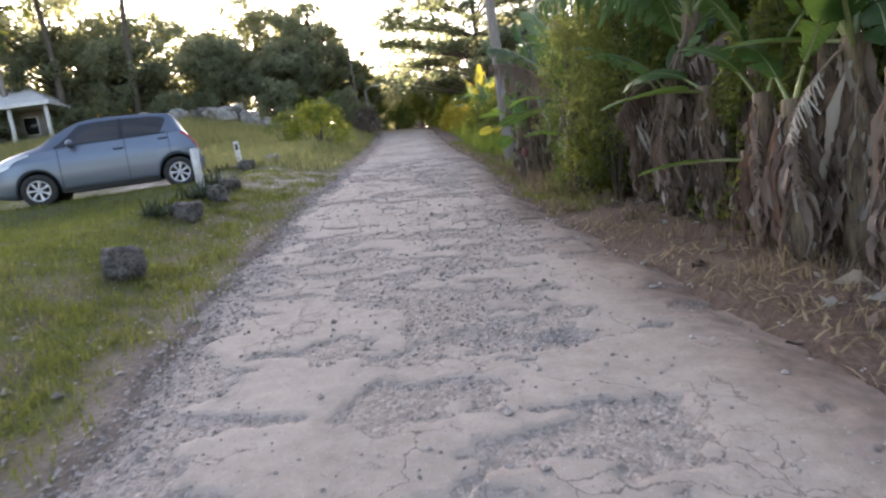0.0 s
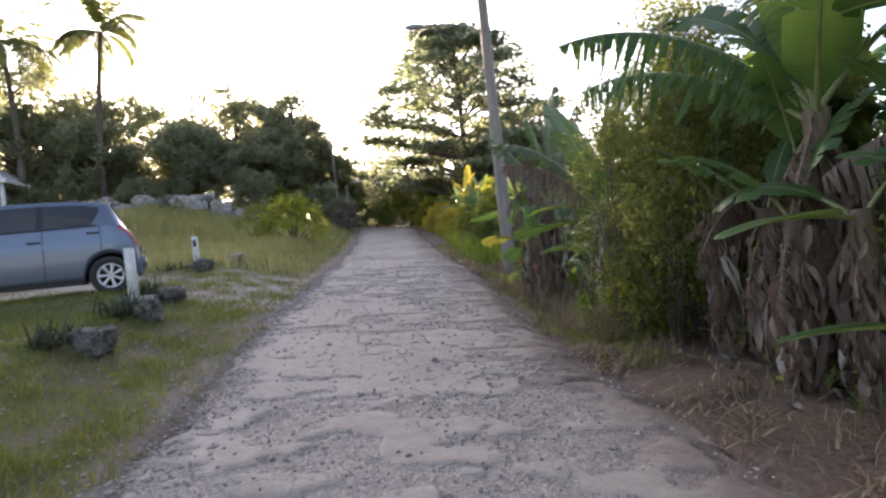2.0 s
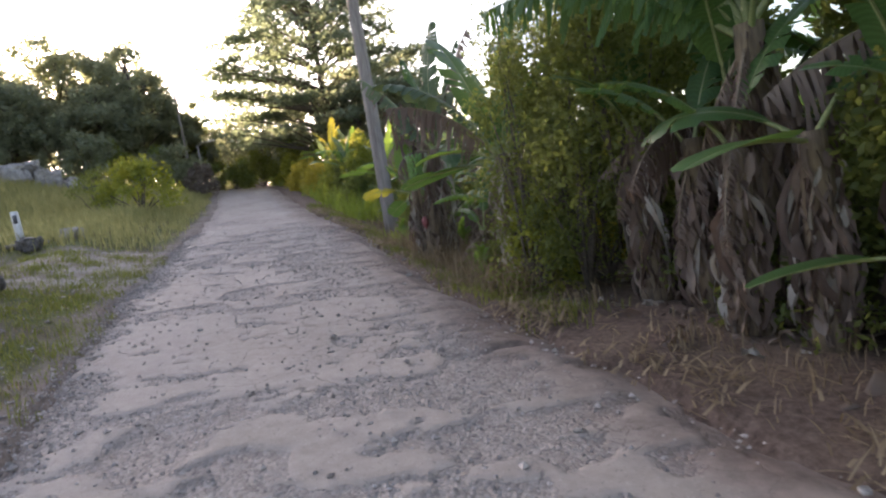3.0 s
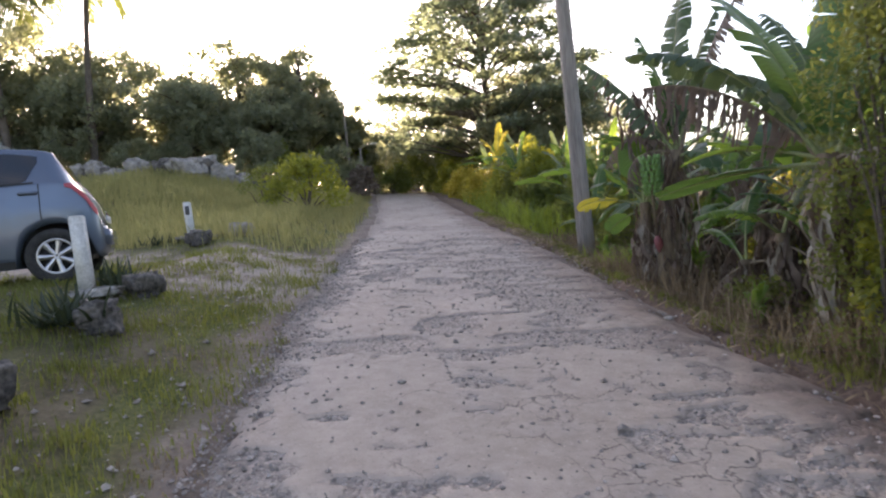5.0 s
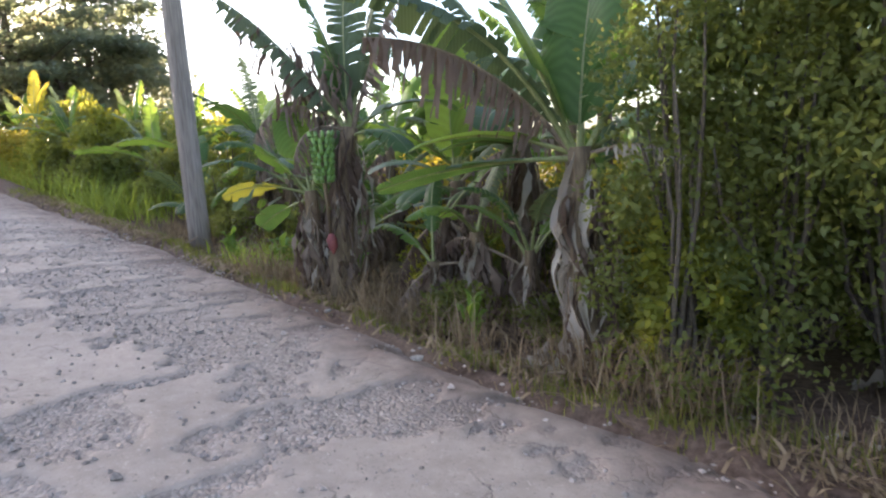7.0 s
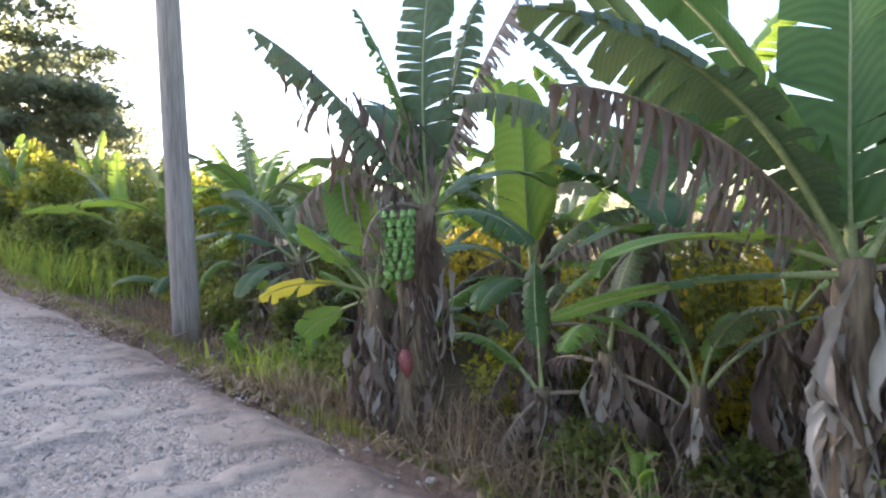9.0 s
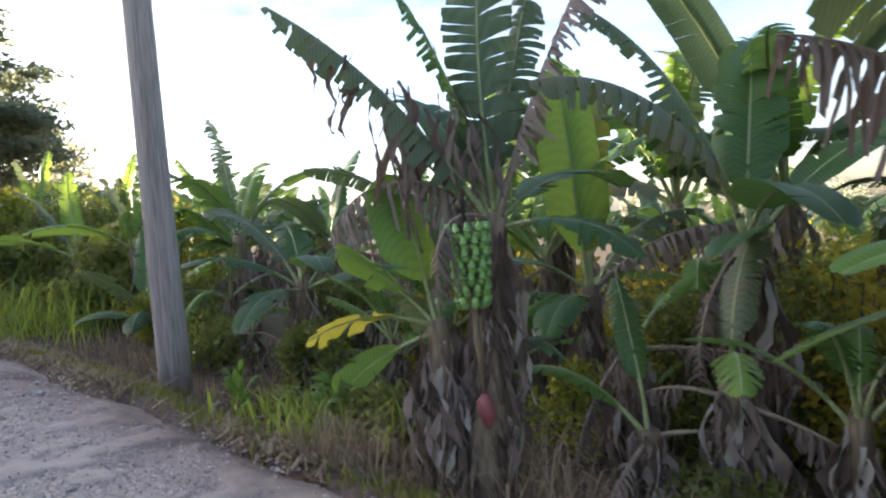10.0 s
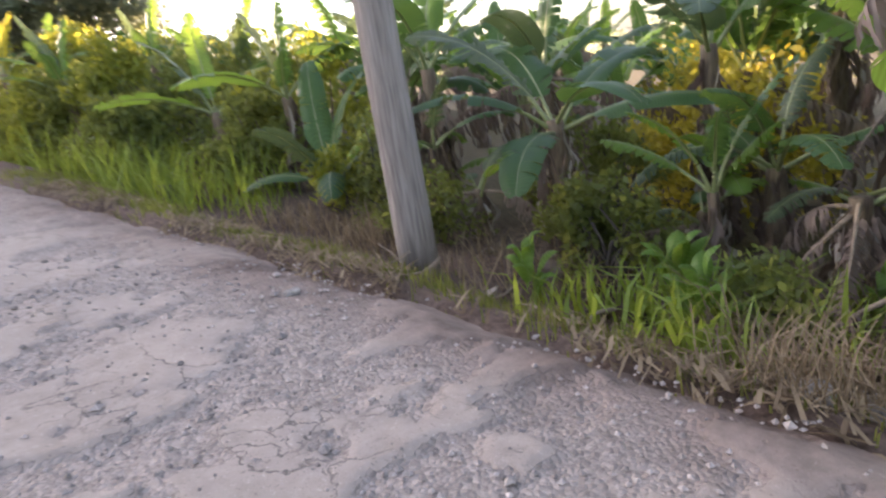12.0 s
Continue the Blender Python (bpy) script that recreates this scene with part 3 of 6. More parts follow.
def banana_leaf_mesh(length, width, rise, sag, tear, r, petiole=0.3, fringe=0.0, mats=None, twist=0.0):
    """A banana leaf that sets out along +x at rise degrees and sags by sag degrees to its tip; torn between its veins. fringe: how far the torn strips hang straight down."""
    n = 34 if fringe < 0.4 else 60
    s = np.linspace(0, 1, n + 1)
    ang = np.radians(rise - sag * s ** 1.5)
    step = (length + petiole) / n
    px = np.concatenate([[0], np.cumsum(np.cos(ang[:-1]) * step)])
    pz = np.concatenate([[0], np.cumsum(np.sin(ang[:-1]) * step)])
    M = np.stack([px, 0.04 * length * np.sin(s * 3 + r.uniform(0, 6)) * s, pz], 1)
    T = np.stack([np.cos(ang), 0 * ang, np.sin(ang)], 1)
    tw = np.radians(twist) * s
    S = np.stack([np.sin(tw) * -np.sin(ang), np.cos(tw), np.sin(tw) * np.cos(ang)], 1)
    N = np.cross(T, S)
    s0 = petiole / (length + petiole)
    q = np.clip((s - s0) / (1 - s0), 0, 1)
    W = 0.5 * width * np.clip(np.minimum(np.sqrt(q / 0.16 + 1e-6), 1) * np.sqrt(np.clip(1 - ((q - 0.35) / 0.66).clip(0, 1) ** 2.6, 0, 1)), 0, 1)
    chunks = []
    cs = np.array([0.0, 0.35, 0.7, 1.0])
    first = int(np.ceil(s0 * n))
    f4 = [[a, a + 1, a + 5, a + 4] for a in range(3)]
    for side in (-1, 1):
        fold = np.radians(r.uniform(8, 28))
        droop = r.uniform(0.1, 0.5)
        own, lag, cut, reach = droop, 0.0, 0.0, 1.0
        for i in range(first, n):
            if r.random() < tear:
                # a split between two veins: the flap beyond it hangs its own way
                own = droop + r.uniform(-0.15, 0.55) * (0.3 + tear)
                lag = r.uniform(-0.12, 0.3) * (0.3 + tear)
                cut = r.uniform(0.1, 0.6) * (0.4 + tear)
                reach = 1 - r.uniform(0, 0.5) * tear ** 2 if fringe < 0.4 else r.uniform(0.3, 1.2)
            else:
                cut = 0.0
            rows = []
            start = r.uniform(0.0, 0.45) * (1 - fringe)
            for k, g in ((i, cut * step), (i + 1, 0.0)):
                w = W[k] * reach if W[k] > 0.002 else 0.0
                c = cs[:, None]
                out = w * c * np.cos(fold) * (1 - 0.8 * fringe * c)
                v = M[k] + side * S[k] * out + N[k] * (w * (np.sin(fold) * c * (1 - fringe) - own * c ** 2)) + T[k] * (g * np.clip((c - start) / (1 - start), 0, 1) + 0.3 * w * c * (1 - fringe) + lag * w * c ** 2 * (1 - 0.7 * fringe))
                v[:, 2] -= fringe * 1.35 * w * cs ** 1.3 * (1 + 0.2 * np.sin(i * 2.4 + side))
                v[:, :2] += fringe * 0.06 * cs[:, None] * np.array([np.sin(i * 1.9 + side), np.cos(i * 2.7)])
                rows.append(v)
            chunks.append((np.concatenate(rows), f4))
    V, F = joined(chunks)
    rib_r = np.interp(s, [0, 0.2, 1], [0.028, 0.02, 0.004]) * (0.5 + 0.35 * length)
    tv, tf = tube(M - N * (rib_r * 0.6)[:, None], rib_r, 5)
    idx = np.concatenate([np.zeros(len(F)), np.ones(len(tf))])
    return mesh_of("leaf", np.concatenate([V, tv]), np.concatenate([F, tf + len(V)]), mats, True, idx)


def ribbon_mesh(length, width, r, mat):
    """A dead leaf hanging as a crumpled strip, from the origin downwards and a little outwards along +x."""
    n = 13
    s = np.linspace(0, 1, n + 1)
    c = np.linspace(-0.5, 0.5, 4)
    ph = r.uniform(0, 6, 4)
    x = 0.06 + r.uniform(0.02, 0.19) * np.sin(s * 2.3 + 0.1) * length + 0.03 * np.sin(s * 9 + ph[0])
    y = 0.07 * np.sin(s * 5 + ph[1]) * length
    z = -length * s
    w = width * (0.35 + 0.65 * np.sin(np.clip(s * 3.4, 0, np.pi))) * (1 + 0.35 * np.sin(s * 17 + ph[2]))
    tw = r.uniform(-1.3, 1.3) + 1.0 * np.sin(s * 4 + ph[3])
    cup = 0.35 * w[:, None] * (np.abs(c)[None] * 2) ** 2
    X = x[:, None] + c[None] * w[:, None] * np.sin(tw)[:, None] + cup * np.cos(tw)[:, None]
    Y = y[:, None] + c[None] * w[:, None] * np.cos(tw)[:, None]
    crumple = 0.45 * width * (r.random((3, n + 1, 4)) - 0.5)
    X, Y = X + crumple[0], Y + crumple[1]
    Z = z[:, None] + crumple[2]
    return mesh_of("dead_leaf", np.stack([X, Y, Z], -1).reshape(-1, 3), grid_faces(n + 1, 4), mat)


LEAF_MATS = {"g": (M_BLADE, M_RIB), "b": (M_BLADE_BRIGHT, M_RIB), "u": (M_BLADE_DULL, M_RIB), "d": (M_BLADE_DEAD, M_RIB_DEAD), "p": (M_BLADE_PALE, M_RIB_DEAD), "y": (M_BLADE_YELLOW, M_RIB)}
LEAF_WORDS = {"d": "brown dead leaf", "p": "bleached dead leaf", "y": "yellowing leaf with a brown tip", "b": "bright young leaf", "u": "dull leaf with dry edges"}


def turned(az):
    """A turn about z that brings +x to a bearing, in degrees clockwise from +y."""
    return 90 - az


def banana(x, y, crown, leaves, seed, skirt=10, pale=0.2, lean=(0, 0), label="", girth=0.11, curtain=(), skirt_low=0.05, strip=(0.018, 0.085)):
    """A banana plant: pseudostem to the crown's height above the sea of z, leaves as (bearing, rise, length, width, sag, tear, kind, fringe), and a skirt of dead leaves."""
    r = np.random.default_rng(seed)
    z0 = land_at(x, y) - 0.04
    h = crown - z0
    ob = thing("banana_plant", x, y, z0, 0, label or "green banana plant with torn leaves and a skirt of dead ones", "banana plant", "banana plants beside the lane")
    s = np.linspace(0, 1, 12)
    pts = np.stack([lean[0] * s ** 1.5, lean[1] * s ** 1.5, h * s], 1)
    v, f = tube(pts, girth * (1.15 - 0.5 * s) * (1 + 0.12 * r.random(12)), 10)
    piece("pseudostem", mesh_of("pseudostem", v, f, M_STEM), ob)
    top = pts[-1]
    for i, (az, rise, length, width, sag, tear, kind, *rest) in enumerate(leaves):
        me = banana_leaf_mesh(length, width, rise, sag, tear, r, r.uniform(0.22, 0.36), rest[0] if rest else 0.0, LEAF_MATS[kind], r.uniform(-25, 25) if len(rest) < 2 else rest[1])
        lf = piece("leaf", me, ob, LEAF_WORDS.get(kind, ""))
        lf.matrix_local = pose(top[0], top[1], top[2] - r.uniform(0.0, 0.12), 0, 0, turned(az))
    for i in range(int(skirt * 3.2)):
        k = r.uniform(0.3, 0.98)
        length = min(r.uniform(0.45, 1.2), h * k - skirt_low)
        if length < 0.2:
            continue
        mat = M_BLADE_PALE if r.random() < pale else M_BLADE_DEAD
        rb = piece("dead_leaf", ribbon_mesh(length, r.uniform(*strip), r, mat), ob)
        p = pts[int(k * 11)]
        rb.matrix_local = pose(p[0], p[1], h * k, 0, 0, r.uniform(0, 360))
    for az, dist, up, length, count in curtain:
        for i in range(count):
            d = dist + r.normal() * 0.09
            rb = piece("dead_leaf", ribbon_mesh(length * r.uniform(0.6, 1.1), r.uniform(0.02, 0.07), r, M_BLADE_DEAD), ob)
            rb.matrix_local = pose(top[0] + d * math.sin(radians(az)) + r.normal() * 0.04, top[1] + d * math.cos(radians(az)) + r.normal() * 0.04, top[2] + up + (d - dist) * 1.2, 0, 0, r.uniform(0, 360))
    return ob, top + np.array([x, y, z0])


def any_leaves(r, n, size, dead=0.15, bright=0.2, rises=(25, 80)):
    out = []
    start = r.uniform(0, 360)
    for i in range(n):
        u = r.random()
        kind = "d" if u < dead else ("b" if u < dead + bright else ("u" if u < dead + bright + 0.2 else "g"))
        rise = r.uniform(*rises) if kind != "d" else r.uniform(-35, 10)
        out.append((start + i * 137.5 + r.uniform(-20, 20), rise, size * r.uniform(0.7, 1.15), 0.3 * size * r.uniform(0.75, 1.15), r.uniform(25, 90), r.uniform(0.05, 0.45), kind, 0.8 if kind == "d" else r.uniform(0, 0.25)))
    return out


def leaf_cloud(centres, spread, count, size, r, flat=0.0, outline=1.9):
    """Small pointed leaves, two triangles each, round the centres; flat: how level they lie."""
    C = np.repeat(np.asarray(centres, float), count, 0)
    n = len(C)
    d = r.normal(size=(n, 3))
    d /= np.linalg.norm(d, axis=1, keepdims=True)
    P = C + d * (r.random((n, 1)) ** 0.5) * np.asarray(spread, float)
    a = r.normal(size=(n, 3))
    a[:, 2] *= 1 - flat
    a /= np.linalg.norm(a, axis=1, keepdims=True)
    b = r.normal(size=(n, 3))
    b[:, 2] *= 1 - flat
    b -= a * np.sum(a * b, 1, keepdims=True)
    b /= np.linalg.norm(b, axis=1, keepdims=True) + 1e-9
    L = size * r.uniform(0.6, 1.3, (n, 1))
    V = np.stack([P - a * L * 0.5, P + b * L / outline * 0.5 + a * L * 0.05, P + a * L * 0.5, P - b * L / outline * 0.5 + a * L * 0.05], 1).reshape(-1, 3)
    F = np.arange(n * 4).reshape(n, 4)
    return V, F


def shrub(name, x, y, rx, ry, h, seed, mat, leaf=0.09, clumps=36, count=110, label="", category="shrub", group="", z=None, low=0.0, spread=0.32):
    r = np.random.default_rng(seed)
    ob = thing(name, x, y, None if z is None else z, 0, label, category, group)
    d = r.normal(size=(clumps, 3))
    d /= np.linalg.norm(d, axis=1, keepdims=True)
    d[:, 2] = np.abs(d[:, 2]) * 2 - 1
    rad = r.uniform(0.35, 1.0, (clumps, 1)) ** 0.6
    C = d * rad * np.array([rx, ry, h * 0.5]) * r.uniform(0.8, 1.12, (clumps, 1)) + np.array([0, 0, h * 0.52 + low])
    C[:, 2] = np.maximum(C[:, 2], 0.12)
    V, F = leaf_cloud(C, spread * min(rx, ry, h) * 1.0, count, leaf, r)
    V[:, 2] = np.maximum(V[:, 2], 0.02)
    piece("foliage", mesh_of("foliage", V, F, mat, False), ob)["kind"] = "stuff"
    chunks = []
    for c in C[:: max(1, clumps // 12)]:
        s = np.linspace(0, 1, 5)[:, None]
        pts = c * s * np.array([1, 1, 1]) + np.array([0.05, 0.05, 0]) * r.normal(size=(5, 3)) * s * (1 - s) * 4
        chunks.append(tube(pts, np.linspace(0.03, 0.008, 5) * min(0.5 + 0.3 * h, 0.85), 5))
    piece("stem", mesh_of("stem", *joined(chunks), M_BARK), ob)["kind"] = "stuff"
    return ob


def tree(name, x, y, height, radius, seed, mat, leaf=0.3, clumps=70, count=110, label="", group="", layered=False, trunk=0.25, bole=0.3, z=None):
    """A tapered trunk, limbs to the clumps of its crown, and the leaves."""
    r = np.random.default_rng(seed)
    ob = thing(name, x, y, z, 0, label, "tree", group)
    C, sp = [], []
    for i in range(clumps):
        if layered:
            lev = r.integers(0, 8)
            k = bole + (1 - bole) * (lev + 0.4) / 8
            reach = radius * (1.08 - ((k - 0.42) / 0.62) ** 2 * (1.0 if k > 0.42 else 0.5)) * r.uniform(0.15, 1) ** 0.5
            a = r.uniform(0, 6.283)
            C.append((reach * math.cos(a), reach * math.sin(a), k * height + 0.06 * reach + r.normal() * 0.12))
        else:
            d = r.normal(size=3)
            d /= np.linalg.norm(d)
            m = r.uniform(0.3, 1) ** 0.5 * r.uniform(0.8, 1.15)
            C.append((d[0] * m * radius, d[1] * m * radius, height * (bole + (1 - bole) * 0.5) + d[2] * m * height * (1 - bole) * 0.5))
    C = np.array(C)
    spread = np.array([radius * 0.24, radius * 0.24, radius * (0.045 if layered else 0.2)])
    V, F = leaf_cloud(C, spread, count, leaf, r, 0.55 if layered else 0.0)
    piece("crown", mesh_of("crown", V, F, mat, False), ob)["kind"] = "stuff"
    s = np.linspace(0, 1, 9)
    pts = np.stack([0.2 * np.sin(s * 3 + seed) * s, 0.2 * np.cos(s * 2 + seed) * s, height * 0.9 * s], 1)
    v, f = tube(pts, trunk * (1.2 - s), 9)
    piece("trunk", mesh_of("trunk", v, f, M_BARK), ob)
    chunks = []
    for c in C[::2]:
        k = np.clip(c[2] / (height * 0.9) - 0.15, 0.15, 0.9)
        a = np.array([np.interp(k, s, pts[:, q]) for q in range(3)])
        u = np.linspace(0, 1, 4)[:, None]
        way = a + (c - a) * u
        way[:, 2] += (u[:, 0] * (1 - u[:, 0])) * 0.5
        chunks.append(tube(way, trunk * 0.35 * (1.1 - u[:, 0]), 4))
    piece("limb", mesh_of("limb", *joined(chunks), M_BARK), ob)["kind"] = "stuff"
    return ob


def palm(x, y, height, seed, label, frond=2.8, lean=0.6, z=None):
    r = np.random.default_rng(seed)
    ob = thing("palm_tree", x, y, z, 0, label, "palm tree", "palms behind the meadow")
    s = np.linspace(0, 1, 12)
    pts = np.stack([lean * s ** 2, 0.2 * s, height * s], 1)
    v, f = tube(pts, 0.17 * (1.3 - 0.6 * s) * (1 + 0.06 * (np.arange(12) % 2)), 9)
    piece("trunk", mesh_of("trunk", v, f, M_BARK), ob)
    for i in range(24):
        L, rise, sag = frond * r.uniform(0.75, 1.1), r.uniform(-15, 75), r.uniform(60, 130)
        n = 26
        q = np.linspace(0, 1, n)
        a = np.radians(rise - sag * q ** 1.4)
        P = np.stack([np.cumsum(np.cos(a)) * L / n, 0 * q, np.cumsum(np.sin(a)) * L / n], 1)
        chunks = [tube(P, 0.03 * (1.1 - q), 4)]
        LV, LF = [], []
        for k in range(3, n):
            w = 0.62 * math.sin(0.35 + 2.6 * q[k]) * L / 2.8
            t = np.array([math.cos(a[k]), 0, math.sin(a[k])])
            for side in (-1, 1):
                end = P[k] + t * w * 0.55 + np.array([0, side * w * 0.75, -w * r.uniform(0.35, 0.75)])
                mid = (P[k] + end) / 2 + np.array([0, 0, 0.06])
                b = t * 0.065
                m = len(LV)
                LV += [P[k] - b, mid - b, end, mid + b, P[k] + b]
                LF += [[m, m + 1, m + 3, m + 4], [m + 1, m + 2, m + 2, m + 3]]
        LF = np.array(LF)
        tri = LF.copy()
        chunks.append((np.array(LV), tri[0::2]))
        V, F = joined(chunks)
        # the pointed ends of the leaflets
        base = len(chunks[0][0])
        tips = np.array([[f[0], f[1], f[3]] for f in LF[1::2]]) + base
        me = bpy.data.meshes.new("frond")
        me.from_pydata([tuple(p) for p in V], [], [tuple(int(j) for j in f) for f in F] + [tuple(int(j) for j in f) for f in tips])
        me.materials.append(M_PALM)
        fr = piece("frond", me, ob)
        fr.matrix_local = pose(lean, 0.2, height, 0, 0, i * 137.5 + r.uniform(-15, 15))
    return ob


def blades(X, Y, Z, H, W, r, bend=0.5):
    """Grass blades: five points and two faces each."""
    n = len(X)
    a = r.uniform(0, 6.283, n)
    b = a + r.uniform(-0.5, 0.5, n) + 1.57
    k = r.uniform(0.15, 1.0, n) * bend * H
    dx, dy = np.cos(b) * k, np.sin(b) * k
    wx, wy = np.cos(a) * W * 0.5, np.sin(a) * W * 0.5
    V = np.empty((n, 5, 3))
    V[:, 0] = np.stack([X - wx, Y - wy, Z - 0.01], 1)
    V[:, 1] = np.stack([X + wx, Y + wy, Z - 0.01], 1)
    V[:, 2] = np.stack([X + wx * 0.8 + dx * 0.35, Y + wy * 0.8 + dy * 0.35, Z + H * 0.62], 1)
    V[:, 3] = np.stack([X - wx * 0.8 + dx * 0.35, Y - wy * 0.8 + dy * 0.35, Z + H * 0.62], 1)
    V[:, 4] = np.stack([X + dx, Y + dy, Z + H * np.sqrt(np.clip(1 - 0.4 * (k / (H + 1e-6)) ** 2, 0.2, 1))], 1)
    i = np.arange(n)[:, None] * 5
    T = np.concatenate([i + [0, 1, 2], i + [0, 2, 3], i + [3, 2, 4]])
    return V.reshape(-1, 3), T


def stuff(name, V, F, mat, label, category, smooth=False):
    return tagged(new(name, mesh_of(name, V, F, mat, smooth)), label, category, kind="stuff")


def rock_mesh(name, size, seed, mat, rough=0.42, sub=4):
    bm = bmesh.new()
    bmesh.ops.create_icosphere(bm, subdivisions=sub, radius=1.0)
    off = Vector((seed * 3.7, seed * 1.3, 0))
    for v in bm.verts:
        c = v.co.copy()
        k = 1 + rough * noise.noise(c * 1.3 + off) + rough * 0.5 * noise.noise(c * 3.1 + off) + rough * 0.25 * noise.noise(c * 7 + off)
        c = Vector((math.copysign(abs(c.x) ** 0.55, c.x), math.copysign(abs(c.y) ** 0.55, c.y), math.copysign(abs(c.z) ** 0.55, c.z)))
        v.co = Vector((c.x * k * size[0], c.y * k * size[1], c.z * k * size[2])) * 0.88
    me = bpy.data.meshes.new(name)
    bm.to_mesh(me)
    bm.free()
    me.materials.append(mat)
    for f in me.polygons:
        f.use_smooth = True
    return me


def rock(x, y, size, seed, label, mat=None, sink=0.25, group="", name="rock"):
    ob = new(name, rock_mesh(name, size, seed, mat or M_ROCK))
    ob.matrix_world = pose(x, y, land_at(x, y) + size[2] * (1 - sink), 0, 0, seed * 47)
    return tagged(ob, label, "rock", group)


def box(bm, lo, hi, bevel=0.0):
    m = Matrix.Translation([(a + b) / 2 for a, b in zip(lo, hi)]) @ Matrix.Diagonal([b - a for a, b in zip(lo, hi)] + [1])
    made = bmesh.ops.create_cube(bm, size=1.0, matrix=m)
    if bevel:
        edges = list({e for v in made["verts"] for e in v.link_edges})
        bmesh.ops.bevel(bm, geom=edges, offset=bevel, segments=2, affect="EDGES")
    return bm

# ---- far: trees, house, hills ----
BG = "trees round the meadow"
LT = "dark leafy tree in the belt behind the meadow"
for i, (x, y, h, rad, lf) in enumerate([
        (-33, 47, 10.5, 5.0, 0.4), (-27, 49, 12, 4.8, 0.4), (-22.5, 47, 9.8, 4.0, 0.36), (-19.2, 49, 8.8, 4.0, 0.36), (-15.0, 50, 6.3, 3.6, 0.34),
        (-11.8, 50, 8.8, 3.2, 0.32), (-9.2, 51, 8.2, 3.2, 0.32), (-7.2, 47, 9.4, 2.8, 0.32), (-4.9, 48.5, 5.6, 2.0, 0.28), (-6.2, 58, 5.6, 3.0, 0.34), (-40, 44, 11, 5.0, 0.4),
        (-13.5, 44.5, 6.0, 3.2, 0.32), (-19, 44, 6.4, 3.2, 0.32), (-24, 44, 7.6, 3.2, 0.32), (-8.7, 45, 5.4, 2.8, 0.3), (-30, 43, 6.5, 3.4, 0.34)]):
    tree("tree", x, y, h, rad, 100 + i, M_TREE, lf, 74, 120, LT, BG, bole=0.08)
for i, (x, y, h, rad) in enumerate([(0.5, 56, 6.6, 3.6), (3.2, 53, 7.2, 3.6), (-1.5, 62, 6.4, 4.0), (8.0, 47, 9.0, 4.0), (10.5, 50, 7.5, 4.0), (6.0, 44.5, 6.6, 3.0)]):
    tree("tree", x, y, h, rad, 140 + i, M_TREE, 0.28, 64, 110, "rounded leafy tree at the bend of the lane", "trees at the bend", bole=0.1)
tree("almond_tree", 4.6, 47, 14.2, 6.5, 160, M_ALMOND, 0.4, 215, 120, "tall spreading tree with level tiers of dark leaves", "", True, 0.32, 0.22)
palm(-18.0, 42, 11.2, 170, "tall palm with drooping fronds above the tree belt", 4.2, 0.7)
palm(-22.5, 42, 11.0, 171, "tall palm with drooping fronds above the tree belt", 4.4, -0.6)
palm(-27.5, 42, 7.6, 172, "palm with ragged fronds above the tree belt", 3.6, 0.5)

for i in range(16):
    x = -36 + i * 2.1
    shrub("shrub", x, 41.5 + 1.6 * math.sin(i * 2.3), 1.7, 1.2, 2.6 + 0.6 * math.sin(i * 1.7), 200 + i, M_TREE, 0.2, 30, 90, "dark undergrowth below the tree belt", group="undergrowth of the tree belt")

# woods on the hill beyond the plantation
rf = np.random.default_rng(5)
n = 260
ang, dist = rf.uniform(-0.1, 1.9, n), rf.uniform(95, 190, n)
C = np.stack([dist * np.sin(ang), dist * np.cos(ang), np.zeros(n)], 1)
C[:, 2] = land(C[:, 0], C[:, 1]) + rf.uniform(0.5, 2.5, n) + 2.0 * sm(120, 190, dist)
V, F = leaf_cloud(C, np.array([4.5, 4.5, 2.6]), 70, 1.0, rf)
stuff("far_woods", V, F, M_TREE, "distant wooded rise beyond the banana field", "woods")


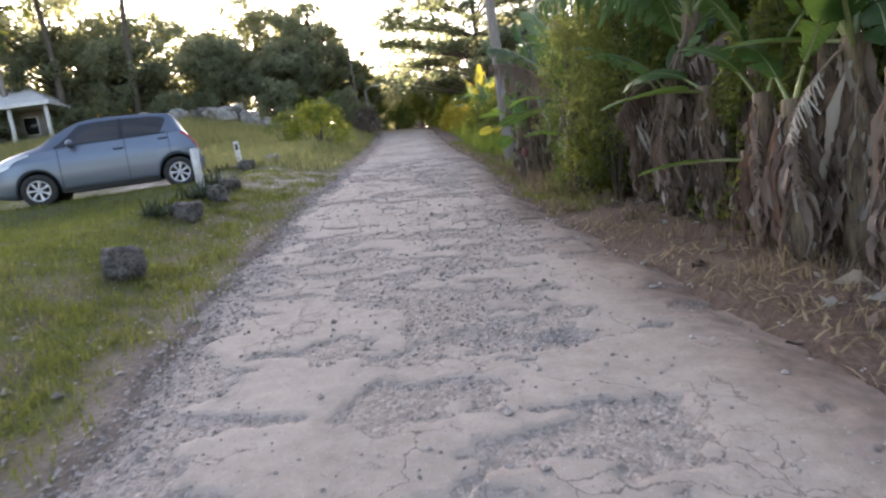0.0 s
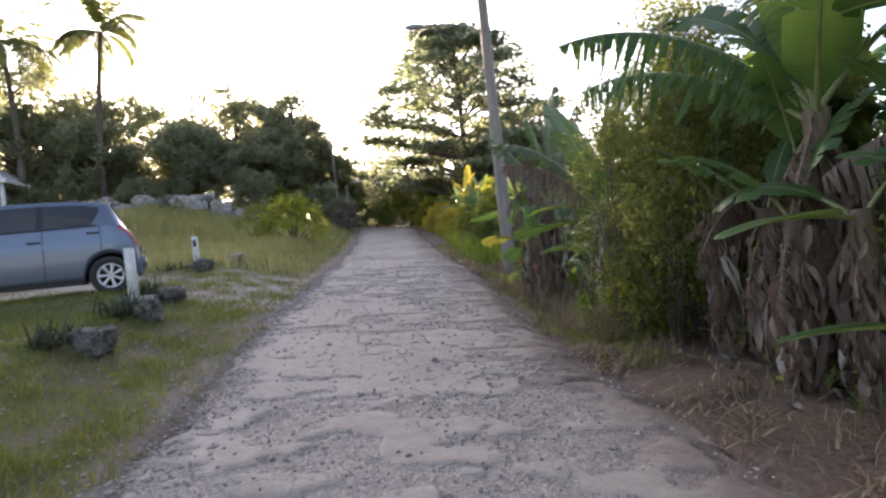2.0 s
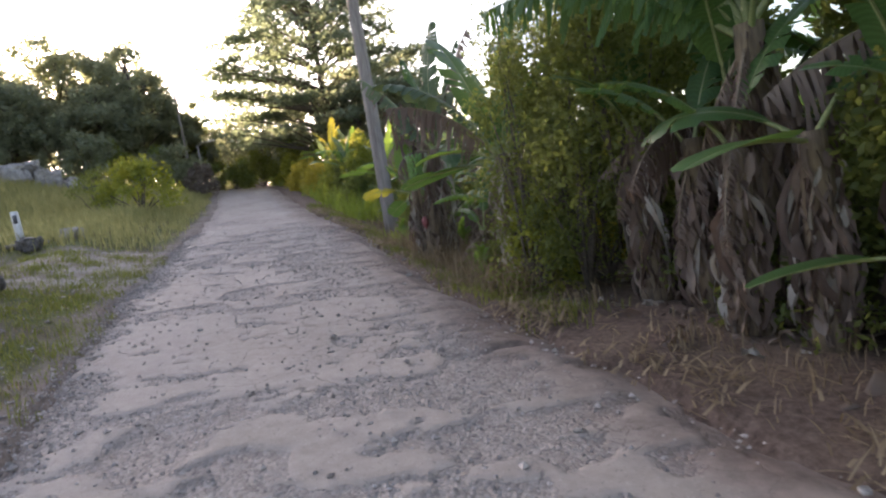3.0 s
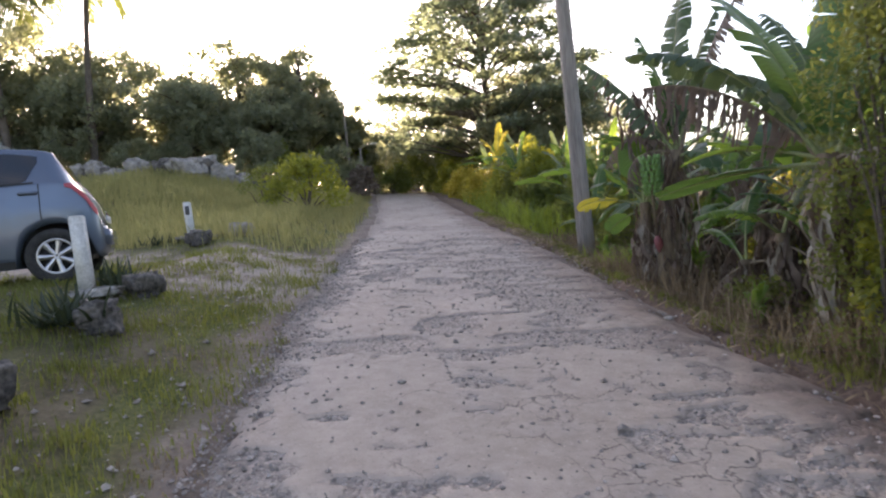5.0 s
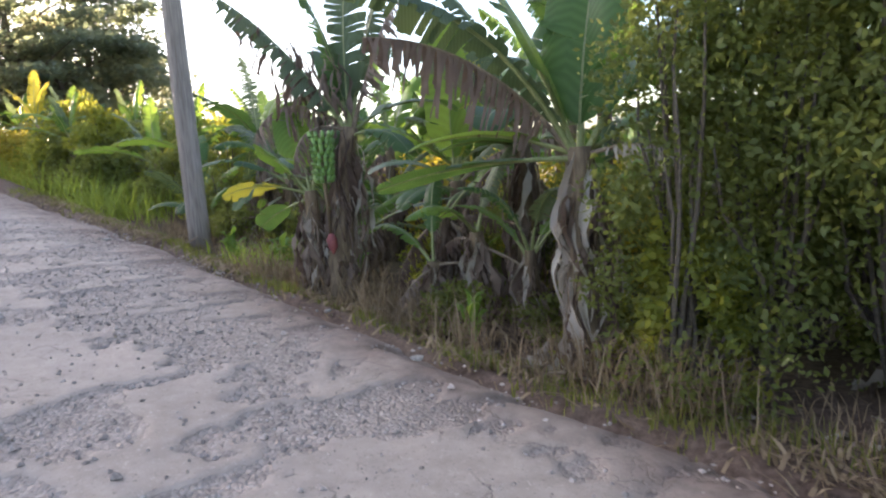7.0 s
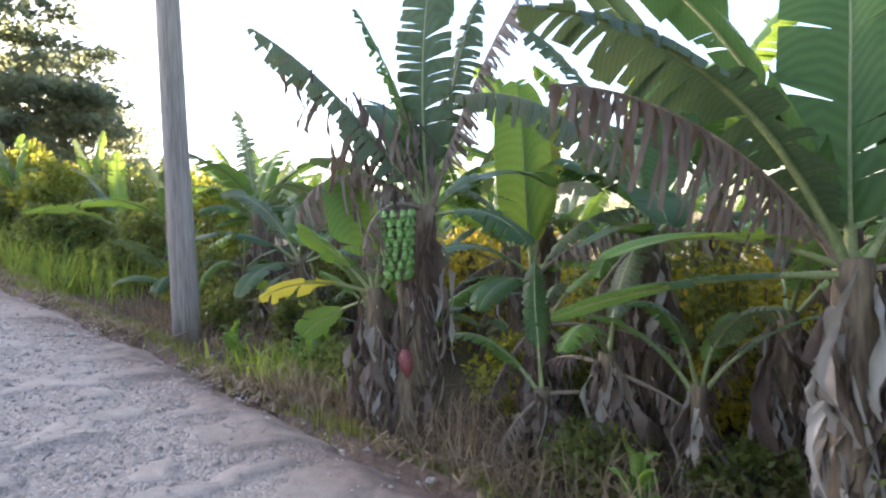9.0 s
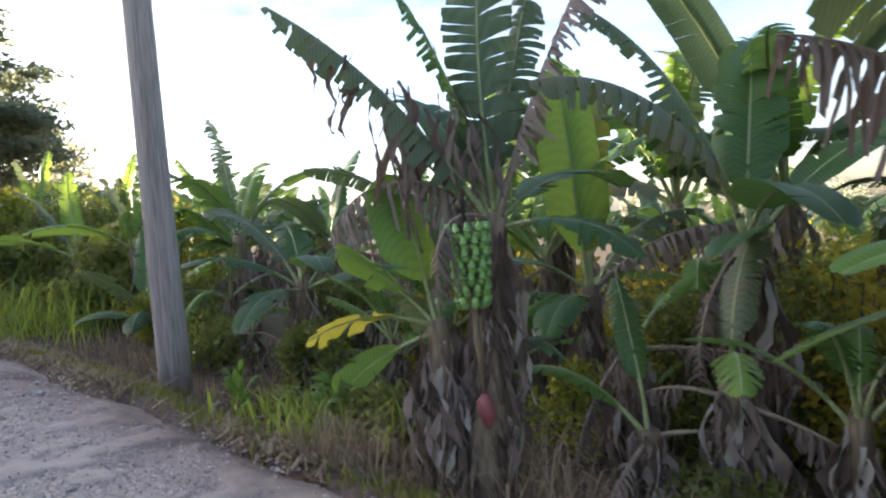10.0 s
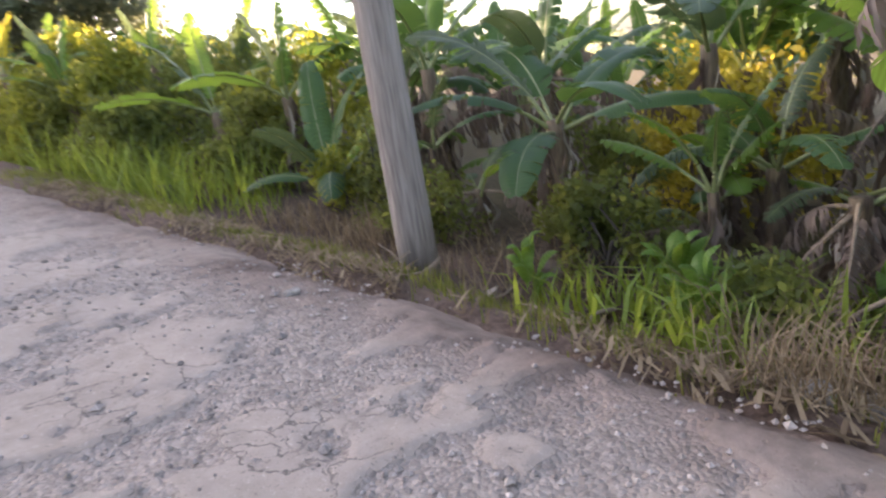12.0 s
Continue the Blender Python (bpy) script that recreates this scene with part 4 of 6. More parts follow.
def house():
    x, y = -27.2, 40.6
    ob = thing("house", x, y, land_at(x, y) - 0.1, 8, "low house with a pale hipped roof and a shaded veranda", "house")
    wall = surface("house_wall", (0.22, 0.20, 0.18), (0.34, 0.31, 0.28), 0.8, 3, 0.1)
    roof = surface("house_roof", (0.55, 0.54, 0.53), (0.74, 0.73, 0.72), 0.5, 2, 0.1)
    dark = plain("dark_pane", (0.02, 0.02, 0.025), 0.1)
    part("wall", box(bmesh.new(), (-5, 0, 0), (4, 6, 2.5), 0.02), wall, ob)
    bm = bmesh.new()
    vs = [bm.verts.new(p) for p in [(-6, -1.9, 2.6), (5, -1.9, 2.6), (5, 7, 2.6), (-6, 7, 2.6), (-3, 2.5, 4.5), (2, 2.5, 4.5), (-6, -1.9, 2.42), (5, -1.9, 2.42), (5, 7, 2.42), (-6, 7, 2.42)]]
    for f in [(0, 1, 5, 4), (1, 2, 5), (2, 3, 4, 5), (3, 0, 4), (1, 0, 6, 7), (2, 1, 7, 8), (3, 2, 8, 9), (0, 3, 9, 6), (6, 9, 8, 7)]:
        bm.faces.new([vs[k] for k in f])
    r = part("roof", bm, roof, ob, "pale metal hipped roof")
    for f in r.data.polygons:
        f.use_smooth = False
    for k in range(6):
        bm = bmesh.new()
        bmesh.ops.create_cone(bm, cap_ends=True, segments=12, radius1=0.13, radius2=0.11, depth=2.42, matrix=Matrix.Translation((-5.6 + k * 2.05, -1.6, 1.21)))
        part("column", bm, M_WHITE, ob, "white veranda column")
    for k in (-3.6, -1.4, 1.2, 3.0):
        win = part("window", box(bmesh.new(), (k - 0.45, -0.05, 0.9), (k + 0.45, 0.03, 2.05), 0.01), M_WHITE, ob)
        part("pane", box(bmesh.new(), (k - 0.38, -0.07, 0.97), (k + 0.38, -0.052, 1.98)), dark, win)


house()


def far_roof():
    x, y = -2.2, 66
    ob = thing("shed", x, y, land_at(x, y) + 2.0, 0, "low shed roof seen between trees at the bend", "shed")
    part("roof", box(bmesh.new(), (-2.5, 0, 2.3), (2.5, 3, 2.5), 0.03), M_ROCK_PALE, ob)
    part("wall", box(bmesh.new(), (-2.2, 0.3, -2.2), (2.2, 2.8, 2.29), 0.03), M_POLE, ob)


far_roof()


def pole(x, y, top, radius, label, name="utility_pole", z=None, lean=0.0):
    ob = thing(name, x, y, land_at(x, y) - 0.15 if z is None else z, 0, label, "utility pole")
    h = top - ob.location.z
    s = np.linspace(0, 1, 14)
    v, f = tube(np.stack([lean * s, 0.01 * np.sin(s * 7), h * s], 1), radius * (1.0 - 0.32 * s), 18)
    piece("shaft", mesh_of("shaft", v, f, M_POLE), ob)
    return ob, h


POLE, pole_h = pole(2.18, 18.03, 9.2, 0.165, "weathered round wooden utility pole standing in the verge grass")
# a lamp arm on its road side
arm = np.array([(0, 0, 6.2), (-0.35, -0.02, 6.42), (-0.9, -0.03, 6.5), (-1.5, -0.04, 6.52)])
v, f = tube(arm, [0.025] * 4, 6)
ARM = piece("lamp_arm", mesh_of("lamp_arm", v, f, plain("galvanised", (0.35, 0.35, 0.36), 0.45, 0.8)), POLE, "thin curved metal lamp arm")
bm = bmesh.new()
bmesh.ops.create_uvsphere(bm, u_segments=14, v_segments=8, radius=1.0, matrix=Matrix.Translation((-1.72, -0.04, 6.5)) @ Matrix.Diagonal((0.26, 0.1, 0.075, 1)))
part("lamp_head", bm, plain("lamp_shell", (0.3, 0.3, 0.3), 0.5), ARM, "small grey lamp head")
M_WIRE = plain("wire", (0.03, 0.03, 0.03), 0.6)
for k, (x1, y1, z1) in enumerate([(-3.6, 52, 14.5), (9.0, -12, 8.6)]):
    a, b = np.array([2.12, 18.03, 8.9]), np.array([x1, y1, z1])
    s = np.linspace(0, 1, 24)[:, None]
    P = a + (b - a) * s
    P[:, 2] -= 4 * 0.5 * (s * (1 - s))[:, 0]
    v, f = tube(P, np.full(24, 0.012), 5)
    tagged(new("overhead_wire", mesh_of("overhead_wire", v, f, M_WIRE)), "thin dark overhead wire hung from the utility pole", "wire")
pole(-4.6, 46.5, 13.6, 0.08, "thin distant utility pole rising above the trees")
pole(-25.3, 41.0, 18.5, 0.17, "tall pole standing among the palms", lean=-0.5)


def far_lamp():
    ob = thing("street_lamp", -3.6, 43.0, None, 0, "thin distant street lamp with a short arm beside the lane", "street lamp")
    v, f = tube([(0, 0, -0.1), (0, 0, 1.4), (0, 0, 2.7)], [0.05, 0.045, 0.04], 8)
    piece("post", mesh_of("post", v, f, M_POLE), ob)
    v, f = tube([(0, 0, 2.65), (0.3, 0, 2.85), (0.7, 0, 2.9)], [0.03] * 3, 6)
    a = piece("arm", mesh_of("arm", v, f, M_POLE), ob)
    part("lamp_head", box(bmesh.new(), (0.6, -0.08, 2.84), (1.0, 0.08, 2.92), 0.03), M_WHITE, a)


far_lamp()

# ---- the meadow and lawn beside the lane ----
rg = np.random.default_rng(11)


def scatter(n, x0, x1, y0, y1, keep):
    X, Y = rg.uniform(x0, x1, n), rg.uniform(y0, y1, n)
    k = rg.random(n) < keep(X, Y)
    return X[k], Y[k]


X, Y = scatter(430000, -15, -1.6, -3, 17.5, lambda x, y: lawn(x, y) * sm(-15, -8, x) * sm(-3, 2.5, y) * (0.25 + 0.75 * sm(0.4, 0.56, fbm(x * 2.6, y * 2.6, 91))) * (0.35 + 0.65 * sm(16, 4, y)))
k = len(X)
V, F = blades(X, Y, land(X, Y), rg.uniform(0.025, 0.085, k) * (0.6 + 0.9 * fbm(X * 2.3, Y * 2.3, 92)), rg.uniform(0.006, 0.013, k), rg, 0.8)
stuff("lawn_grass", V, F, M_GRASS, "short patchy lawn grass with bare spots", "grass")
X, Y = scatter(120000, -24, -2.0, 16.8, 41, lambda x, y: sm(0.15, 0.9, road_left(y) - x) * sm(16.8, 18.6, y + 0.2 * (x + 4)) * (0.55 + 0.45 * sm(0.3, 0.6, fbm(x * 0.5, y * 0.5, 93))))
k = len(X)
V, F = blades(X, Y, land(X, Y), rg.uniform(0.18, 0.5, k) * (0.55 + 0.9 * fbm(X * 0.6, Y * 0.6, 94)) * (0.45 + 0.55 * sm(0.2, 2.2, road_left(Y) - X)), rg.uniform(0.012, 0.03, k), rg, 0.7)
stuff("meadow_grass", V, F, M_GRASS_DRY, "knee-high yellowish meadow grass", "grass")

STONE = "weathered limestone block lying in the lawn"
rock(-3.2, 6.4, (0.2, 0.17, 0.19), 1, "squat grey limestone block with a pale top in the lawn", M_ROCK, 0.3)
rock(-3.62, 9.4, (0.2, 0.18, 0.18), 2, STONE, M_ROCK, 0.3)
rock(-3.72, 11.12, (0.165, 0.15, 0.17), 4, "big pitted limestone block with a pale top beside a spiky plant", M_ROCK, 0.3)
rock(-3.98, 12.65, (0.19, 0.17, 0.155), 5, "rounded grey rock beside a white post", M_ROCK, 0.3)
rock(-4.95, 17.6, (0.3, 0.22, 0.16), 6, "grey rock at the foot of a white post", M_ROCK, 0.3)
rock(-4.5, 18.6, (0.24, 0.2, 0.15), 7, "pale square stone in the meadow edge", M_ROCK_PALE, 0.25)
rock(-4.35, 12.35, (0.3, 0.22, 0.05), 8, "flat pale stone at the foot of a white post", M_ROCK_PALE, 0.3)
rock(-5.3, 18.5, (0.5, 0.3, 0.06), 9, "flat pale stone at the foot of a white post", M_ROCK_PALE, 0.3)
rock(-8.3, 20.5, (1.1, 0.6, 0.09), 10, "flat pale slab in the meadow grass", M_ROCK_PALE, 0.2)
for i in range(34):
    u = i / 33
    x, y = -17.5 + 10 * u + rg.uniform(-0.3, 0.3), 34.3 + rg.uniform(-0.6, 0.6)
    s = rg.uniform(0.2, 0.5) * (1.5 if 20 < i < 27 else 1)
    rock(x, y, (s * 1.1, s, s * rg.uniform(0.7, 1.1)), 20 + i, "grey boulder in the rubble heap behind the meadow", M_ROCK_PALE if i % 3 else M_ROCK, 0.35, "rubble heap", "boulder")


def post(x, y, h, lean_x, lean_y, label):
    ob = thing("white_post", x, y, land_at(x, y) - 0.06, 0, label, "post", "white posts by the drive")
    bm = box(bmesh.new(), (-0.062, -0.062, 0), (0.062, 0.062, h), 0.012)
    for v in bm.verts:
        v.co.x += lean_x * v.co.z + 0.006 * noise.noise(v.co * 9)
        v.co.y += lean_y * v.co.z
    part("shaft", bm, M_WHITE, ob)
    return ob


post(-4.42, 12.4, 0.84, -0.02, 0.0, "chipped white-painted concrete post by the drive")
P2 = post(-5.35, 18.4, 0.80, -0.03, 0.0, "white-painted concrete post with a small dark plate")
part("plate", box(bmesh.new(), (-0.05, -0.075, 0.55), (0.03, -0.064, 0.72), 0.004), plain("dark_plate", (0.08, 0.08, 0.08), 0.6), P2, "small dark plate")


def spiky(x, y, n, size, seed, label):
    r = np.random.default_rng(seed)
    ob = thing("spiky_plant", x, y, None, 0, label, "plant")
    for i in range(int(n * 1.9)):
        L, rise = size * r.uniform(0.6, 1.1), r.uniform(12, 85)
        s = np.linspace(0, 1, 6)
        a = np.radians(rise - 25 * s)
        P = np.stack([np.cumsum(np.cos(a)) * L / 6, 0 * s, np.cumsum(np.sin(a)) * L / 6], 1)
        w = 0.015 * (1 - s ** 2) + 0.002
        V = np.concatenate([P + np.array([0, 1, 0.35]) * w[:, None], P, P + np.array([0, -1, 0.35]) * w[:, None]])
        i6 = np.arange(6)
        F = [[a, a + 1, a + 7, a + 6] for a in i6[:-1]] + [[a + 6, a + 7, a + 13, a + 12] for a in i6[:-1]]
        lf = piece("leaf", mesh_of("leaf", V, F, M_SPIKE), ob)
        lf.matrix_local = pose(0.14 * r.normal(), 0.11 * r.normal(), 0, 0, 0, i * 137.5)
    return ob


spiky(-4.02, 9.4, 46, 0.34, 305, "brownish spiky rosette plant beside a limestone block")
spiky(-4.0, 11.1, 44, 0.42, 301, "dark spiky rosette plant beside a limestone block")
spiky(-4.3, 12.75, 40, 0.4, 302, "dark spiky plant beside a rounded rock")
spiky(-4.1, 11.35, 26, 0.34, 303, "dark spiky rosette plant beside a limestone block")
spiky(-5.9, 18.0, 26, 0.3, 304, "dark low plant beside a white post")
shrub("shrub", -4.3, 26.2, 1.4, 1.1, 1.7, 310, M_SHRUB_BRIGHT, 0.13, 62, 46, "round yellow-green bush in the meadow", spread=0.3)
shrub("shrub", -5.8, 26.8, 0.9, 0.8, 1.6, 311, M_SHRUB, 0.1, 24, 50, "thin twiggy bush in the meadow", spread=0.3)
shrub("shrub", -3.4, 38.5, 0.8, 1.2, 1.8, 312, surface("dry_thicket", (0.07, 0.05, 0.04), (0.18, 0.14, 0.10), 0.9), 0.14, 34, 100, "dry brown thicket at the edge of the lane", spread=0.35)
for i, (x, y, h) in enumerate([(-2.2, 47, 2.4), (-4.2, 49, 3.0), (-6.0, 44, 2.6), (-0.3, 52, 2.8), (1.6, 49, 3.0), (-8.2, 42, 2.2), (3.6, 45, 3.0)]):
    shrub("shrub", x, y, 1.6, 1.3, h, 320 + i, M_SHRUB, 0.2, 34, 100, "green hedge bush at the bend of the lane", group="bushes at the bend")

# ---- the growth along the far verge of the lane ----
VG = "bushes along the verge"
# "y" bushes carry the low sun's yellow in their leaf colour
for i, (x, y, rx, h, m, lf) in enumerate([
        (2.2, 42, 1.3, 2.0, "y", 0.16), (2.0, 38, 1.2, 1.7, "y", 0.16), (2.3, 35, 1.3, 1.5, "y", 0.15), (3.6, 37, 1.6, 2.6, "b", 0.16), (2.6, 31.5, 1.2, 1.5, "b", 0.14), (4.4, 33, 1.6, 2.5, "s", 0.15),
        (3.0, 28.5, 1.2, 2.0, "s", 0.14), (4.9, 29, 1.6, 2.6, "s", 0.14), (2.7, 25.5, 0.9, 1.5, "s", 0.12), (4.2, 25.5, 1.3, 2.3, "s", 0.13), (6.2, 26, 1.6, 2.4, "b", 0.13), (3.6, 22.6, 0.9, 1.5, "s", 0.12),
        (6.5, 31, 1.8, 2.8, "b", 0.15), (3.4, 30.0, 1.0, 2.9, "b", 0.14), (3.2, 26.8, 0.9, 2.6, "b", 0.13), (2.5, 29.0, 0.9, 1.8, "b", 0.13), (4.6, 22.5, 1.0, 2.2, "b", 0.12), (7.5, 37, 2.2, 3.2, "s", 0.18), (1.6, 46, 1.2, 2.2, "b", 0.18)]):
    mat = {"y": M_SHRUB_SUNLIT, "b": M_SHRUB_BRIGHT, "s": M_SHRUB}[m]
    words = {"y": "bush beside the lane, the yellow of low sun put into its leaf colour", "b": "light green bush beside the lane", "s": "dull green bush beside the lane"}[m]
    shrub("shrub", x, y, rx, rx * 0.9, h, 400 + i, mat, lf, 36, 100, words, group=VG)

DK = "tall dense dark-green bush with small leaves over the verge"
shrub("shrub", 2.95, 9.25, 0.95, 0.8, 3.8, 430, M_SHRUB, 0.06, 90, 190, DK, group=VG, spread=0.45)
shrub("shrub", 3.2, 10.2, 0.75, 0.7, 3.6, 431, M_SHRUB, 0.06, 80, 190, DK, group=VG, spread=0.34)
shrub("shrub", 2.3, 10.3, 0.55, 0.55, 3.2, 432, M_SHRUB, 0.055, 60, 110, "tall feathery olive-green bush at the edge of the verge", group=VG, spread=0.45)
shrub("shrub", 2.75, 9.9, 0.7, 0.6, 4.2, 446, M_SHRUB, 0.055, 60, 110, "tall feathery olive-green bush at the edge of the verge", group=VG, spread=0.55)
shrub("shrub", 2.4, 10.25, 0.35, 0.4, 1.3, 442, M_SHRUB_BRIGHT, 0.08, 30, 70, "light green bush at the edge of the verge", group=VG, spread=0.4)
shrub("shrub", 3.7, 6.5, 0.8, 0.9, 2.6, 433, M_SHRUB, 0.085, 60, 130, DK, group=VG, spread=0.3)
shrub("shrub", 4.6, 4.6, 1.0, 1.3, 4.2, 443, M_SHRUB, 0.12, 90, 130, DK, group=VG, spread=0.3)
shrub("shrub", 5.2, 7.6, 1.1, 1.3, 4.6, 444, M_SHRUB, 0.12, 90, 130, DK, group=VG, spread=0.3)
shrub("shrub", 4.6, 9.8, 0.9, 0.9, 4.2, 445, M_SHRUB, 0.12, 80, 120, DK, group=VG, spread=0.3)
# sunlight on these bushes is put into the yellow leaf colour
shrub("shrub", 5.2, 12.5, 1.1, 1.1, 1.6, 434, M_SHRUB_SUNLIT, 0.1, 40, 90, "bush among the banana stems, its leaves coloured a sunlit yellow-green", group=VG)
shrub("shrub", 6.6, 14.5, 1.2, 1.2, 1.7, 435, M_SHRUB_SUNLIT, 0.11, 40, 90, "bush among the banana stems, its leaves coloured a sunlit yellow-green", group=VG)
shrub("shrub", 6.0, 17.0, 1.2, 1.2, 1.7, 436, M_SHRUB_SUNLIT, 0.11, 40, 90, "bush among the banana stems, its leaves coloured a sunlit yellow-green", group=VG)
shrub("shrub", 8.5, 18.0, 1.5, 1.5, 2.2, 437, M_SHRUB_SUNLIT, 0.13, 40, 90, "bush among the banana stems, its leaves coloured a sunlit yellow-green", group=VG)
shrub("shrub", 9.0, 13.0, 1.5, 1.5, 2.2, 438, M_SHRUB_BRIGHT, 0.13, 40, 90, "sunlit green bush behind the banana plants", group=VG)
shrub("shrub", 6.5, 9.0, 1.5, 1.5, 2.4, 439, M_SHRUB_BRIGHT, 0.12, 40, 90, "green bush behind the banana plants", group=VG)

# ---- banana plants: bearing, rise, length, width, sag, tear, kind, fringe ----
banana(2.1, 14.0, 2.62, [
    (-41, 58, 1.8, 0.5, 25, 0.45, "u", 0.35), (60, 86, 1.9, 0.58, 12, 0.4, "u", 0.1), (132, 70, 1.75, 0.42, 15, 0.7, "d", 0.5), (-10, 80, 1.5, 0.4, 25, 0.5, "g", 0.15), (95, 78, 1.6, 0.4, 20, 0.6, "u", 0.2),
    (20, 60, 1.3, 0.45, 40, 0.3, "g"), (110, 35, 1.1, 0.42, 70, 0.3, "g"), 
    (-38, 50, 1.1, 0.4, 130, 0.5, "d", 0.9), (-95, 20, 0.8, 0.34, 130, 0.5, "d", 0.9), (180, 10, 0.8, 0.34, 60, 0.5, "g")],
    501, 34, 0.3, lean=(0.3, 0), label="fruiting banana plant with a green bunch and torn leaves", girth=0.13, curtain=[(-41, 0.55, 0.80, 0.9, 16), (-45, 0.16, 0.72, 0.8, 12), (-41, 0.85, 1.1, 0.5, 6)])
banana(1.98, 14.2, 2.0, [(12, 76, 0.8, 0.5, 20, 0.12, "b", 0.0, 0), (-30, 50, 0.55, 0.38, 25, 0.08, "b", 0.0, 50), (-74, 22, 0.6, 0.32, 50, 0.25, "y", 0.0, 45), (60, 60, 1.0, 0.4, 50, 0.2, "g"), (-40, -15, 0.4, 0.3, 30, 0.1, "g", 0.0, 60)], 502, 24, 0.3, girth=0.1,
       label="banana shoot with broad light green leaves and dead strips")
banana(4.05, 14.2, 1.95, [
    (30, 84, 1.75, 0.66, 15, 0.15, "b"), (-45, 40, 1.0, 0.42, 80, 0.2, "g"), (120, 55, 1.3, 0.4, 70, 0.6, "u", 0.2), (75, 78, 1.9, 0.4, 35, 0.75, "y"), (-100, 15, 0.8, 0.36, 60, 0.2, "g"), (139, 40, 1.5, 0.4, 70, 0.45, "d", 0.7)],
    503, 14, 0.25, label="banana plant with one tall upright light green leaf")
banana(2.45, 11.1, 2.25, [
    (-55, 62, 1.9, 0.62, 62, 0.35, "u", 0.25), (-20, 72, 1.9, 0.72, 35, 0.2, "g"), (70, 80, 2.1, 0.75, 25, 0.25, "g"), (140, 62, 1.9, 0.7, 50, 0.3, "g"), (-48, 22, 1.0, 0.32, 45, 0.1, "b"),
    (120, 30, 1.0, 0.4, 30, 0.1, "b"), (-48, 2, 1.15, 0.36, 20, 0.1, "g", 0.0, 40), (-52, 54, 1.5, 0.5, 55, 0.6, "d", 0.8), (170, 15, 0.9, 0.3, 80, 0.6, "p", 0.5)],
    504, 26, 0.55, label="banana plant with broad leaves and a bleached dead skirt", girth=0.13, strip=(0.025, 0.11))
banana(3.75, 12.8, 2.35, [
    (-60, 65, 1.8, 0.55, 80, 0.4, "u", 0.35), (-10, 75, 2.0, 0.55, 40, 0.6, "u", 0.2), (80, 70, 2.0, 0.6, 50, 0.4, "g"), (150, 50, 1.7, 0.55, 70, 0.4, "g"), (-120, 30, 1.3, 0.5, 70, 0.2, "g"), (-80, -20, 1.0, 0.36, 60, 0.9, "d", 0.8),
    (-100, 10, 1.1, 0.36, 25, 0.05, "g")], 505, 20, 0.15)
for k, (bx, by, bc) in enumerate([(3.2, 13.5, 1.7), (2.95, 12.75, 1.5), (4.55, 13.3, 1.9), (2.75, 13.2, 1.2), (3.5, 11.7, 1.8), (2.6, 14.7, 1.4), (4.9, 11.6, 2.3), (3.4, 15.2, 1.5)]):
    banana(bx, by, bc, any_leaves(np.random.default_rng(90 + k), 4, 0.95, 0.45, 0.3), 570 + k, 30, 0.2, girth=0.1, label="banana plant ringed by brown dead leaves")
banana(5.0, 16.8, 2.5, [(20, 80, 1.5, 0.42, 25, 0.7, "b", 0.2), (-50, 55, 1.5, 0.45, 60, 0.4, "u", 0.1), (80, 70, 1.5, 0.45, 45, 0.3, "b"), (150, 55, 1.4, 0.45, 60, 0.3, "g"), (-110, 40, 1.3, 0.4, 70, 0.3, "u"), (-20, 84, 1.4, 0.3, 15, 0.8, "u", 0.2)], 521, 14, 0.2)
banana(4.1, 19.6, 2.7, [(-60, 65, 1.5, 0.45, 60, 0.4, "u", 0.1), (0, 80, 1.6, 0.42, 20, 0.8, "u", 0.2), (60, 65, 1.5, 0.45, 50, 0.3, "b"), (140, 55, 1.4, 0.45, 60, 0.3, "g"), (-120, 50, 1.4, 0.45, 60, 0.3, "g")], 522, 14, 0.2)
for k, (bx, by, bc) in enumerate([(5.4, 12.9, 2.7), (6.6, 14.3, 2.6), (5.7, 11.3, 2.6), (5.3, 5.9, 3.3), (4.2, 6.9, 3.1), (7.4, 16.4, 2.8)]):
    banana(bx, by, bc, any_leaves(np.random.default_rng(190 + k), 10, 2.0, 0.0, 0.12, (35, 86)), 770 + k, 12, 0.15, girth=0.13, label="tall dark banana plant with torn leaves behind the front row")
banana(3.0, 12.1, 1.35, any_leaves(np.random.default_rng(78), 5, 0.8, 0.1), 506, 12, 0.2, girth=0.08)
banana(3.15, 7.55, 2.75, [
    (15, 72, 2.1, 0.65, 60, 0.4, "g", 0.2), (-65, 50, 2.1, 0.6, 60, 0.7, "g", 0.5), (-40, 40, 2.2, 0.6, 50, 0.7, "g", 0.5), (-125, 80, 2.0, 0.62, 30, 0.3, "g"), (60, 70, 2.0, 0.6, 50, 0.3, "g"),
    (-150, 50, 1.7, 0.55, 60, 0.2, "g"), (-110, -55, 1.0, 0.34, 30, 0.8, "d", 0.8), (-60, -55, 1.0, 0.34, 30, 0.8, "d", 0.8), (130, 50, 1.8, 0.6, 60, 0.3, "g"), (-20, 60, 2.0, 0.6, 60, 0.4, "g")],
    507, 40, 0.12, label="large dark banana plant overhanging the verge with a brown dead skirt", girth=0.15)
banana(3.0, 6.95, 1.9, [(-104, 8, 1.0, 0.44, 26, 0.06, "g", 0.0, 0), (-30, 40, 1.0, 0.4, 80, 0.2, "g"), (90, 50, 1.2, 0.4, 60, 0.2, "g")], 520, 34, 0.15, girth=0.13)
